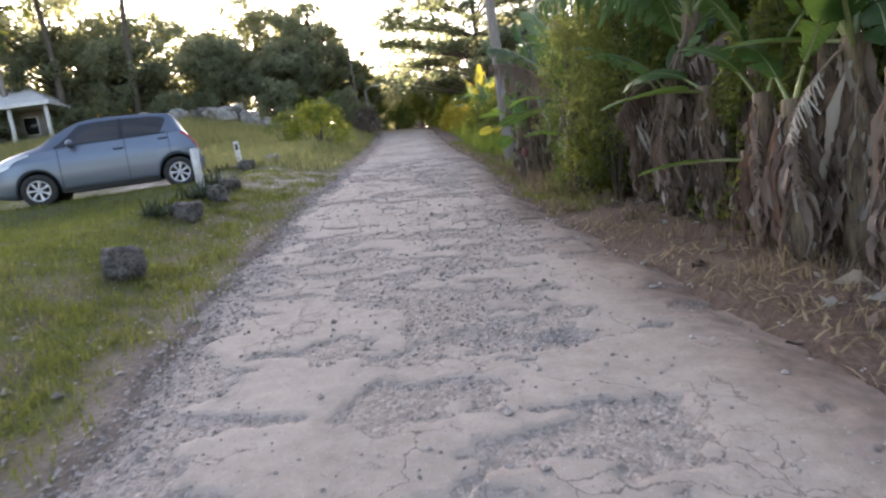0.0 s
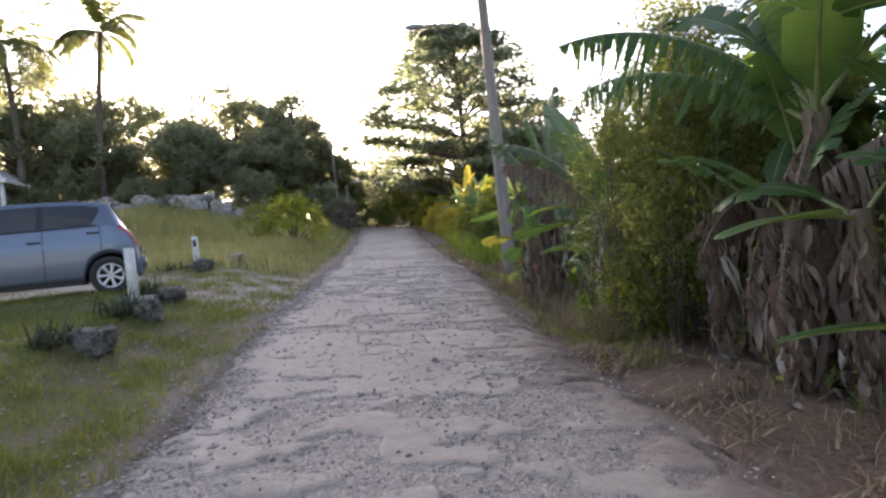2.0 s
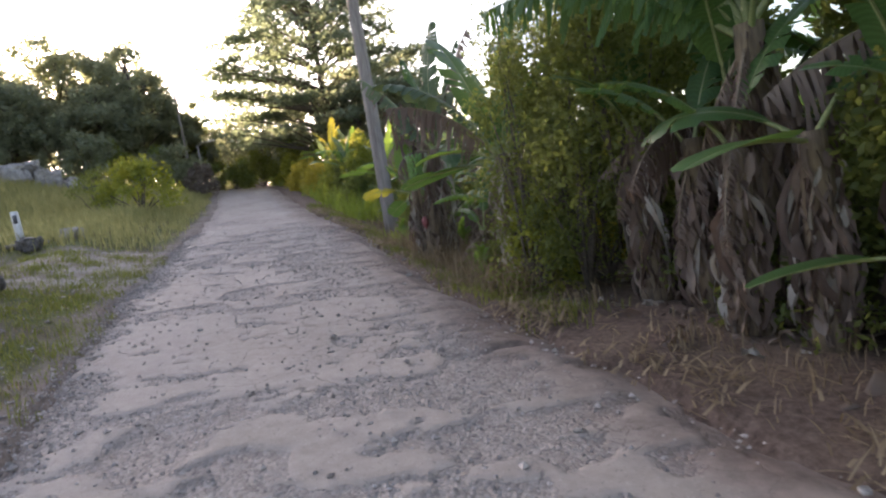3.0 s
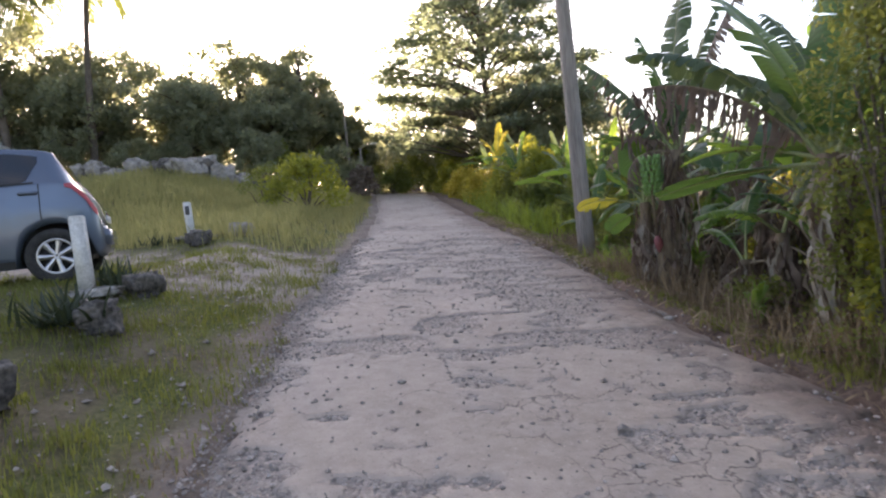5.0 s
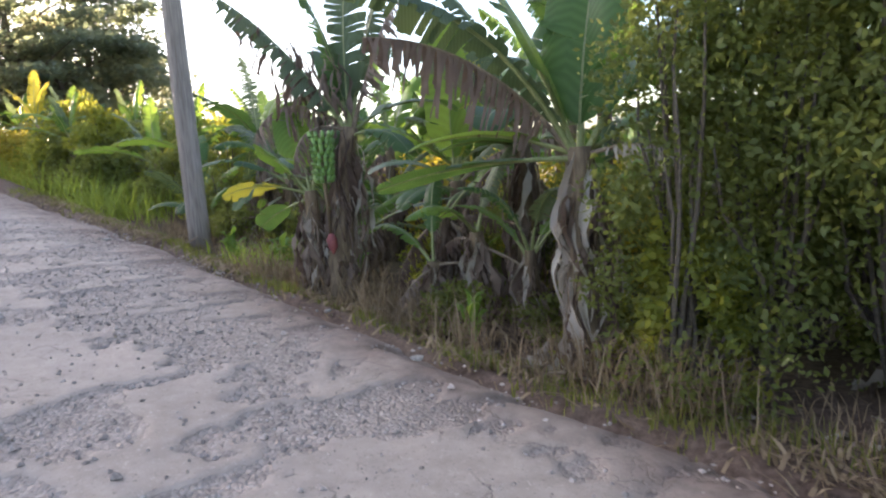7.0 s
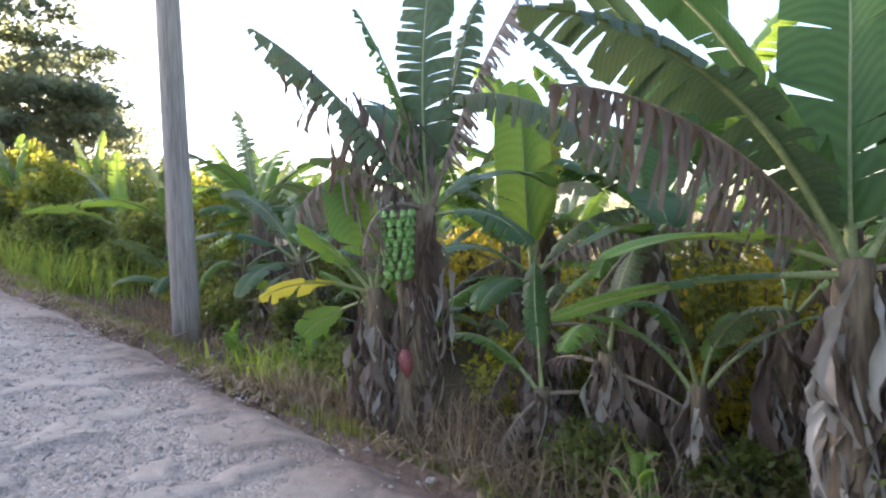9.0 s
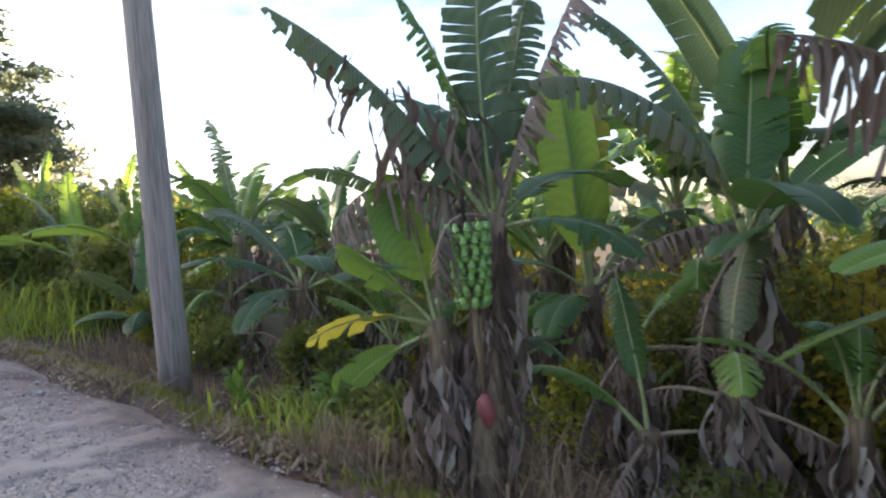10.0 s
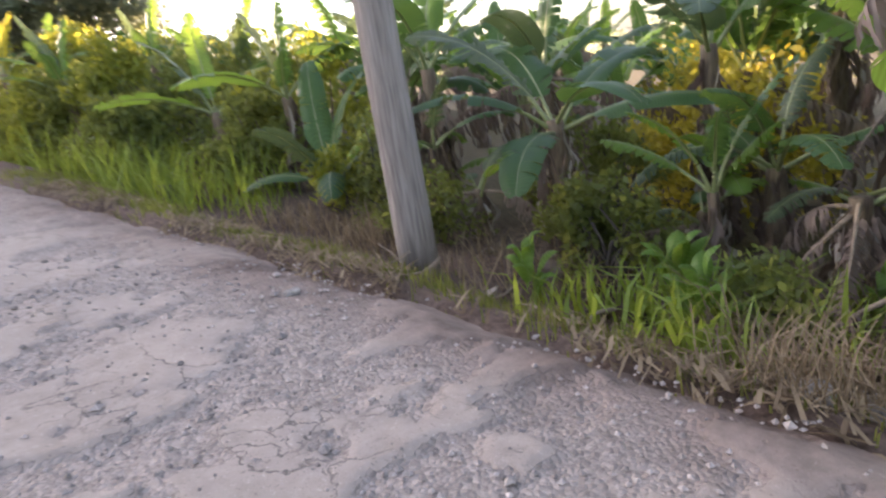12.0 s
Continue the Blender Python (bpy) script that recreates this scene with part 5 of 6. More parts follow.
banana(3.45, 8.3, 2.2, any_leaves(np.random.default_rng(79), 6, 1.3, 0.3, 0.0, (55, 85)), 508, 26, 0.1, girth=0.12)
banana(3.3, 5.0, 2.0, [
    (-100, 66, 2.0, 0.6, 50, 0.4, "g", 0.2), (-70, 70, 2.1, 0.65, 40, 0.4, "g"), (-20, 60, 2.0, 0.6, 60, 0.3, "g"), (-35, 15, 0.75, 0.3, 15, 0.05, "b"), (-85, -35, 0.6, 0.3, 50, 0.5, "p", 0.5), (-140, 40, 1.6, 0.5, 60, 0.3, "g"), (40, 60, 1.8, 0.6, 50, 0.3, "g")],
    509, 30, 0.4, girth=0.14)
banana(3.0, 6.2, 1.2, [(-70, 8, 0.7, 0.26, 25, 0.05, "g"), (60, 60, 0.8, 0.3, 40, 0.1, "g")], 510, 34, 0.1, girth=0.09)
banana(3.9, 3.0, 2.4, any_leaves(np.random.default_rng(80), 8, 1.8, 0.1), 511, 20, 0.2)
banana(4.6, 6.3, 2.6, any_leaves(np.random.default_rng(81), 8, 1.9, 0.1), 512, 20, 0.2)
banana(3.5, 17.5, 2.1, [(-60, 40, 1.2, 0.42, 70, 0.4, "g"), (-20, 60, 1.4, 0.42, 60, 0.5, "u", 0.1), (30, 50, 1.4, 0.45, 60, 0.5, "g"), (100, 45, 1.3, 0.42, 60, 0.4, "g"), (150, 20, 1.1, 0.4, 40, 0.1, "g"), (-110, 10, 1.0, 0.4, 60, 0.2, "g"), (-150, 35, 1.1, 0.4, 70, 0.3, "g")], 513, 18, 0.2)
banana(4.9, 18.6, 2.5, any_leaves(np.random.default_rng(82), 8, 1.3, 0.15), 514, 12, 0.2)
banana(3.2, 20.6, 1.6, any_leaves(np.random.default_rng(83), 7, 1.2, 0.1), 515, 12, 0.2)
banana(4.3, 16.0, 1.5, any_leaves(np.random.default_rng(84), 7, 1.1, 0.1), 516, 12, 0.2)
banana(5.4, 21.5, 2.3, any_leaves(np.random.default_rng(85), 8, 1.4, 0.1), 517, 8, 0.2)
banana(3.6, 24.0, 2.6, [(-40, 70, 1.4, 0.4, 40, 0.5, "u"), (20, 80, 1.5, 0.4, 25, 0.6, "b"), (-80, 30, 1.5, 0.38, 50, 0.3, "b"), (90, 50, 1.3, 0.4, 60, 0.4, "g"), (160, 50, 1.2, 0.4, 60, 0.4, "y")], 518, 8, 0.2)
banana(2.9, 33.5, 4.3, [(-40, 70, 1.5, 0.42, 40, 0.3, "y"), (20, 82, 1.7, 0.4, 20, 0.4, "y"), (-80, 40, 1.4, 0.4, 60, 0.3, "b"), (90, 50, 1.4, 0.4, 60, 0.4, "g"), (160, 70, 1.4, 0.4, 40, 0.4, "y")], 519, 6, 0.2)

for k, (bx, by, up) in enumerate([(2.7, 28.0, 1.5), (3.3, 31.0, 1.9), (4.2, 27.4, 1.9), (2.9, 36.5, 1.8), (3.7, 22.0, 1.3)]):
    banana(bx, by, land_at(bx, by) + up, [(-30, 78, 1.15, 0.32, 25, 0.6, "u"), (60, 82, 1.2, 0.32, 20, 0.6, "b", 0.2), (-90, 35, 1.3, 0.4, 60, 0.3, "b"), (130, 50, 1.1, 0.36, 60, 0.5, "g", 0.2), (-150, 50, 1.0, 0.32, 50, 0.5, "g", 0.2)], 580 + k, 6, 0.2, label="banana plant with sunlit yellow-green leaves")

# stems wrapped in dead leaves along the verge
for k, (bx, by, bc) in enumerate([(2.85, 8.75, 2.2), (2.95, 8.1, 2.0), (2.8, 7.45, 1.9), (2.95, 5.75, 1.7), (2.9, 5.2, 1.6), (3.15, 4.35, 1.7), (3.2, 7.9, 2.3), (3.3, 6.5, 2.0), (3.4, 5.5, 2.0)]):
    banana(bx, by, bc, [(-100 + 25 * k, 60, 0.8, 0.3, 60, 0.4, "g"), (40 + 31 * k, 70, 1.0, 0.34, 50, 0.4, "g"), (-70 - 20 * k, -60, 0.5, 0.24, 30, 0.7, "d", 0.8)], 790 + k, 22, 0.12, girth=0.12, skirt_low=0.0,
           label="banana stem wrapped in brown hanging dead leaves")
for k, (bx, by, h) in enumerate([(4.9, 12.6, 1.5), (4.7, 13.7, 1.3), (5.6, 13.3, 1.8)]):
    shrub("weed", bx, by, 0.8, 0.8, h, 690 + k, M_SHRUB, 0.08, 40, 90, "dark leafy growth between the banana stems", "weed", "weeds under the bananas", spread=0.4)

# undergrowth between the stems
ru = np.random.default_rng(61)
for i in range(60):
    y = 3.0 + i * 0.29 + ru.uniform(-0.2, 0.2)
    x = float(road_right(y)) + ru.uniform(0.95, 3.2)
    if (9.5 < y < 16 and i % 3) or (y > 15.5 and x < road_right(y) + 1.7) or (y < 8.6 and x < road_right(y) + 1.5):
        continue
    m = M_SHRUB if y < 9.5 else (M_SHRUB, M_SHRUB, M_SHRUB, M_SHRUB_BRIGHT)[i % 4]
    shrub("weed", x, y, ru.uniform(0.35, 0.6), ru.uniform(0.35, 0.6), ru.uniform(0.6, 1.2) * (0.55 if 9.5 < y < 16 else 1), 600 + i, m, 0.075, 22, 70, "leafy green weeds among the banana stems", "weed", "weeds under the bananas", spread=0.4)
for i in range(26):
    y = ru.uniform(3.5, 20)
    x = float(road_right(y)) + ru.uniform(1.1, 3.6)
    if y < 12 or (11.5 < y < 15.6 and x < 4.6):
        continue
    banana(x, y, land_at(x, y) + ru.uniform(0.35, 0.9), any_leaves(ru, 5, ru.uniform(0.6, 0.95), 0.15, 0.3, (20, 75)), 640 + i, 5, 0.2, girth=0.06, label="small banana sucker under the taller plants")

# the rest of the plantation
rb = np.random.default_rng(21)
spots = []
for gx in np.arange(5.4, 16, 2.1):
    for gy in np.arange(4, 34, 2.2):
        spots.append((gx + rb.uniform(-0.6, 0.6), gy + rb.uniform(-0.6, 0.6)))
MODELS = []
for k in range(7):
    m, _ = banana(60 + k * 5, -60, land_at(60 + k * 5, -60) + rb.uniform(1.3, 2.2), any_leaves(rb, 8, rb.uniform(1.3, 1.8), 0.12, 0.3, (35, 85)), 540 + k, 8, 0.2, label="banana plant in the plantation behind the verge")
    MODELS.append(m)
for i, (x, y) in enumerate(spots):
    if (x - 5.2) ** 2 + (y - 12.5) ** 2 < 1.0:
        continue
    copy_thing(MODELS[i % 7], pose(x, y, land_at(x, y) - 0.04 - 0.25 * float(sm(14, 24, y)), 0, 0, rb.uniform(0, 360)))
for m in MODELS:
    for o in (*m.children_recursive, m):
        bpy.data.objects.remove(o)


def fruit():
    """The hanging bunch: rings of upturned fingers, and its stalk with the dry flower below."""
    ob = thing("banana_bunch", 1.98, 13.9, 2.06, 20, "bunch of unripe green bananas hanging from the plant", "banana bunch")
    v, f = tube([(0.12, 0.08, 0.62), (0.06, 0.05, 0.66), (0, 0, 0.5), (0, 0, 0.0), (0.0, -0.02, -0.5)], [0.03, 0.03, 0.028, 0.022, 0.014], 7)
    piece("stalk", mesh_of("stalk", v, f, M_STEM), ob)
    s = np.linspace(0, 1, 7)
    for ring in range(7):
        zr = 0.44 - ring * 0.067
        m = 11 - ring // 2
        for k in range(m):
            L = 0.155 - 0.008 * ring
            a = np.radians(15 + 75 * s)
            P = np.stack([0.04 + np.cumsum(np.cos(a)) * L / 7, 0 * s, np.cumsum(np.sin(a)) * L / 7], 1)
            v, f = tube(P, 0.021 * np.sin(0.35 + 2.45 * s) + 0.004, 6)
            fg = piece("banana", mesh_of("banana", v, f, M_FRUIT), ob)
            fg.matrix_local = pose(0, 0, zr - 0.02, 0, 0, k * 360 / m + ring * 19)
    v, f = tube([(0, -0.02, -0.5), (0, -0.02, -0.56), (0.0, -0.03, -0.64), (0, -0.03, -0.72)], [0.02, 0.055, 0.05, 0.005], 9)
    piece("flower", mesh_of("flower", v, f, M_FLOWER), ob, "dark red drooping flower bud")


fruit()

# ---- verge: tall grass, weeds, litter ----
rv = np.random.default_rng(31)


def tufts(name, spots, per, h, w, mat, label, bend=0.7, rad=0.16):
    Xs, Ys, Hs = [], [], []
    for (x, y, k) in spots:
        Xs.append(x + rv.normal(0, rad, per))
        Ys.append(y + rv.normal(0, rad, per))
        Hs.append(h * k * rv.uniform(0.4, 1.1, per))
    X, Y, H = np.concatenate(Xs), np.concatenate(Ys), np.concatenate(Hs)
    V, F = blades(X, Y, land(X, Y), H, w * rv.uniform(0.6, 1.3, len(X)), rv, bend)
    return stuff(name, V, F, mat, label, "grass")


tufts("tall_grass", [(rv.uniform(1.9, 3.0), rv.uniform(21.5, 26.5), rv.uniform(0.7, 1.1)) for i in range(44)] + [(rv.uniform(1.5, 2.6), rv.uniform(26, 33), rv.uniform(0.5, 1.0)) for i in range(22)], 18, 1.05, 0.02, M_GRASS_TALL, "tall bright green grass along the verge", 1.4, 0.3)
tufts("verge_grass", [(2.1 + rv.uniform(-0.2, 0.5), rv.uniform(15.2, 17.0), rv.uniform(0.5, 1.1)) for i in range(20)] + [(2.45 + rv.uniform(-0.2, 0.4), rv.uniform(14.8, 16.3), rv.uniform(0.8, 1.6)) for i in range(18)], 10, 0.46, 0.03, M_GRASS_TALL, "broad-bladed bright green grass near the utility pole", 1.2, 0.12)
tufts("dry_stalks", [(rv.uniform(1.75, 3.0), rv.uniform(10.8, 15.4), rv.uniform(0.5, 1.3)) for i in range(70)] + [(rv.uniform(2.2, 3.0), rv.uniform(16.5, 21), rv.uniform(0.5, 1.1)) for i in range(40)], 18, 0.55, 0.009, M_STRAW, "grey dry stalks round the feet of the banana plants", 1.6, 0.13)
tufts("low_verge_grass", [(float(road_right(y)) + rv.uniform(0.1, 0.7), y, rv.uniform(0.3, 1.0)) for y in rv.uniform(8.5, 26, 130)], 40, 0.16, 0.012, M_GRASS, "low green and brown grass along the verge")
tufts("dry_grass", [(1.75 + rv.uniform(-0.15, 0.3), 14.6 + rv.uniform(-0.4, 0.5), 1.0) for i in range(16)] + [(2.0 + rv.uniform(-0.15, 0.3), 10.2 + rv.uniform(-0.5, 0.5), 1.3) for i in range(12)] + [(float(road_right(y)) + rv.uniform(0.4, 1.1), y, rv.uniform(0.25, 0.7)) for y in rv.uniform(3, 14, 40)], 26, 0.4, 0.009, M_STRAW, "dry straw-coloured grass under the banana plants", 1.3)

Y = rv.uniform(1.5, 24, 9000)
X = road_right(Y) + np.abs(rv.normal(0.15, 0.45, 9000)) - 0.05
k = rv.random(9000) < (sm(0.40, 0.60, fbm(X * 1.6, Y * 1.6, 19)) + 0.08) * (0.45 + 0.55 * sm(7, 10, Y))
X, Y = X[k], Y[k]
n = len(X)
a, L = rv.uniform(0, 3.14, n), rv.uniform(0.05, 0.38, n) * rv.uniform(0.4, 1, n)
Z = land(X, Y) + rv.uniform(0.005, 0.05, n)
dx, dy, w = np.cos(a) * L / 2, np.sin(a) * L / 2, rv.uniform(0.003, 0.012, n)
ox, oy = -np.sin(a) * w, np.cos(a) * w
lift = rv.uniform(-0.02, 0.06, n)
V = np.stack([np.stack([X - dx - ox, Y - dy - oy, Z], 1), np.stack([X - dx + ox, Y - dy + oy, Z + 0.004], 1), np.stack([X + ox, Y + oy, Z + 0.02 + lift * 0.4], 1),
              np.stack([X - ox, Y - oy, Z + 0.016 + lift * 0.4], 1), np.stack([X + dx, Y + dy, Z + lift], 1)], 1).reshape(-1, 3)
i = np.arange(n)[:, None] * 5
stuff("leaf_litter", V, np.concatenate([i + [0, 1, 2], i + [0, 2, 3], i + [3, 2, 4]]), M_STRAW, "dry straw and shredded leaf litter along the verge", "leaf litter")

# dead leaves lying under the plants
for k in range(190):
    y = rv.uniform(3.5, 18.5)
    x = float(road_right(y)) + rv.uniform(0.5, 2.6)
    me = ribbon_mesh(rv.uniform(0.35, 0.9), rv.uniform(0.06, 0.2), rv, M_BLADE_PALE if k % 3 == 0 else M_BLADE_DEAD)
    ob = new("fallen_leaf", me)
    ob.matrix_world = pose(x, y, land_at(x, y) + rv.uniform(0.05, 0.12), rv.uniform(-20, 20), rv.uniform(75, 100), rv.uniform(0, 360))
    tagged(ob, "dry curled banana leaf lying in the litter", "dead leaf", "fallen leaves")

# loose stones on the lane
n = 17000
Y = rv.uniform(1.4, 20, n)
u = rv.random(n)
Lr, Rr = road_left(Y), road_right(Y)
X = np.where(rv.random(n) < 0.5, Lr + (Rr - Lr) * u, np.where(rv.random(n) < 0.6, Lr + np.abs(rv.normal(0, 0.3, n)) - 0.1, Lr + (Rr - Lr) * rv.normal(0.6, 0.12, n)))
we = road_wear(X, Y)
k = (rv.random(n) < 0.22 + 0.78 * we) & (X < Rr + 0.1)
X, Y, we = X[k], Y[k], we[k]
n = len(X)
Z = np.where(on_road(X, Y) > 0.5, road_height(X, Y, we) + 0.004, land(X, Y))
S = rv.uniform(0.006, 0.02, n) * np.where(rv.random(n) < 0.06, 1.7, 1)
octa = np.array([(1, 0, 0), (0, 1, 0), (-1, 0, 0), (0, -1, 0), (0, 0, 0.7), (0, 0, -0.7)])
V = octa[None] * S[:, None, None] * rv.uniform(0.6, 1.3, (n, 6, 1))
a = rv.uniform(0, 6.283, n)
c, s_ = np.cos(a)[:, None], np.sin(a)[:, None]
V = np.stack([V[..., 0] * c - V[..., 1] * s_ + X[:, None], V[..., 0] * s_ + V[..., 1] * c + Y[:, None], V[..., 2] + Z[:, None] + 0.2 * S[:, None]], -1).reshape(-1, 3)
faces = np.array([(0, 1, 4), (1, 2, 4), (2, 3, 4), (3, 0, 4), (1, 0, 5), (2, 1, 5), (3, 2, 5), (0, 3, 5)])
stuff("loose_gravel", V, (np.arange(n)[:, None, None] * 6 + faces[None]).reshape(-1, 3), M_PEBBLE, "loose pale gravel scattered over the lane", "gravel")

# stones in the lawn and at the lane's edge
n = 3800
X, Y = rv.uniform(-5.5, -1.9, n), rv.uniform(2.0, 17.5, n)
k = (rv.random(n) < 0.25 + 0.75 * sm(1.8, 0.2, road_left(Y) - X)) & (road_left(Y) - X > -0.3)
X, Y = X[k], Y[k]
n = len(X)
S = rv.uniform(0.006, 0.022, n) * np.where(rv.random(n) < 0.05, 2.2, 1)
V = octa[None] * S[:, None, None] * rv.uniform(0.6, 1.3, (n, 6, 1))
V = np.stack([V[..., 0] + X[:, None], V[..., 1] + Y[:, None], V[..., 2] + land(X, Y)[:, None] + 0.35 * S[:, None]], -1).reshape(-1, 3)
stuff("lawn_pebbles", V, (np.arange(n)[:, None, None] * 6 + faces[None]).reshape(-1, 3), M_PEBBLE, "small pale stones scattered in the lawn", "pebbles")

tufts("lawn_tufts", [(rv.uniform(-6.5, -2.2), rv.uniform(3.0, 16.5), rv.uniform(0.4, 1.2)) for i in range(420)], 40, 0.12, 0.009, M_GRASS, "scattered tufts of coarser lawn grass", 1.0, 0.10)
tufts("lawn_straw", [(rv.uniform(-5.5, -2.2), rv.uniform(3.0, 16.5), rv.uniform(0.4, 1.0)) for i in range(260)], 22, 0.07, 0.007, M_STRAW, "dry yellow blades among the lawn grass", 1.8, 0.12)

# ---- the parked car ----
M_PAINT = plain("car_paint", (0.12, 0.15, 0.20), 0.35, 0.5, 0.8)
M_GLASS_CAR = plain("tinted_glass", (0.02, 0.022, 0.025), 0.06, 0.0, 0.5)
M_TYRE = surface("tyre", (0.02, 0.02, 0.02), (0.05, 0.048, 0.045), 0.9, 12, 0.3)
M_RIM = plain("alloy", (0.55, 0.55, 0.56), 0.35, 0.9)
M_BLACK = plain("black_trim", (0.02, 0.02, 0.02), 0.6)
M_TAIL = plain("tail_lens", (0.42, 0.03, 0.03), 0.15, 0.0, 0.6)
M_LENS = plain("clear_lens", (0.62, 0.64, 0.66), 0.12, 0.2, 0.8)

AX_F, AX_R, WHEEL = 1.215, -1.215, 0.298
# stations from nose to tail: x, height of the top line, half width, top half width, beltline height
SHAPE = np.array([
    (2.06, 0.58, 0.46, 0.40, 0.55), (2.02, 0.70, 0.58, 0.50, 0.66), (1.92, 0.84, 0.70, 0.58, 0.76), (1.75, 0.95, 0.79, 0.62, 0.86), (1.45, 1.04, 0.835, 0.66, 0.94), (1.22, 1.095, 0.845, 0.68, 0.98),
    (1.08, 1.13, 0.845, 0.66, 1.0), (0.85, 1.285, 0.845, 0.63, 1.01), (0.60, 1.42, 0.845, 0.60, 1.02), (0.38, 1.505, 0.845, 0.59, 1.03), (0.10, 1.54, 0.845, 0.585, 1.035), (-0.35, 1.545, 0.845, 0.58, 1.045),
    (-0.80, 1.53, 0.845, 0.58, 1.06), (-1.10, 1.505, 0.84, 0.575, 1.075), (-1.25, 1.475, 0.835, 0.56, 1.08), (-1.33, 1.32, 0.82, 0.57, 1.08), (-1.42, 1.16, 0.80, 0.59, 1.07), (-1.55, 0.98, 0.76, 0.60, 0.94),
    (-1.65, 0.80, 0.70, 0.58, 0.75), (-1.67, 0.58, 0.62, 0.54, 0.55)])


def car_at(x):
    """The section at x: top, half width, top half width, belt, bottom."""
    o = SHAPE[::-1]
    top, hw, tw, belt = (np.interp(x, o[:, 0], o[:, k]) for k in (1, 2, 3, 4))
    low = np.interp(x, [-1.67, -1.58, 1.75, 2.06], [0.34, 0.2, 0.2, 0.30])
    for ax in (AX_F, AX_R):
        d = abs(x - ax)
        if d < 0.365:
            low = max(low, 0.30 + math.sqrt(0.365 ** 2 - d * d) * 0.98)
    return top, hw, tw, belt, low


def flank(x, q):
    """A point of the left flank at x; q runs 0 at the sill, 1 at the belt, 2 at the roof's edge, 3 on the roof's middle."""
    top, hw, tw, belt, low = car_at(x)
    if q <= 1:
        z = low + (belt - low) * q
        k = (z - 0.2) / max(belt - 0.2, 0.1)
        y = hw * (0.965 + 0.05 * math.sin(min(max(k, 0), 1) * 3.0) - 0.03 * k * k)
        crease = 0.012 * math.exp(-((z - 0.80) / 0.04) ** 2)
        return Vector((x, y + crease, z))
    if q <= 2:
        u = q - 1
        yb = hw * 0.94
        return Vector((x, yb + (tw - yb) * (u ** 1.15), belt + (top - 0.03 - belt) * u))
    u = q - 2
    return Vector((x, tw * (1 - u), top - 0.03 + 0.03 * math.sin(u * 1.57)))


def car_patch(name, outline_x, lo, hi, material, parent, off=0.006, cols=14, rows=5, label="", both=True):
    """A sheet laid a little off the flank between the lines lo(x) and hi(x), on both sides or one."""
    for side in ((1, -1) if both else (1,)):
        bm = bmesh.new()
        grid = []
        for i in range(cols + 1):
            x = outline_x[0] + (outline_x[1] - outline_x[0]) * i / cols
            col = []
            for j in range(rows + 1):
                q = lo(x) + (hi(x) - lo(x)) * j / rows
                p = flank(x, q)
                col.append(bm.verts.new((p.x, side * (p.y + off), p.z + (off * 0.4 if q > 1 else 0))))
            grid.append(col)
        for i in range(cols):
            for j in range(rows):
                f = [grid[i][j], grid[i + 1][j], grid[i + 1][j + 1], grid[i][j + 1]]
                bm.faces.new(f)
        bmesh.ops.remove_doubles(bm, verts=bm.verts, dist=0.0005)
        bmesh.ops.recalc_face_normals(bm, faces=bm.faces)
        part(name, bm, material, parent, label)


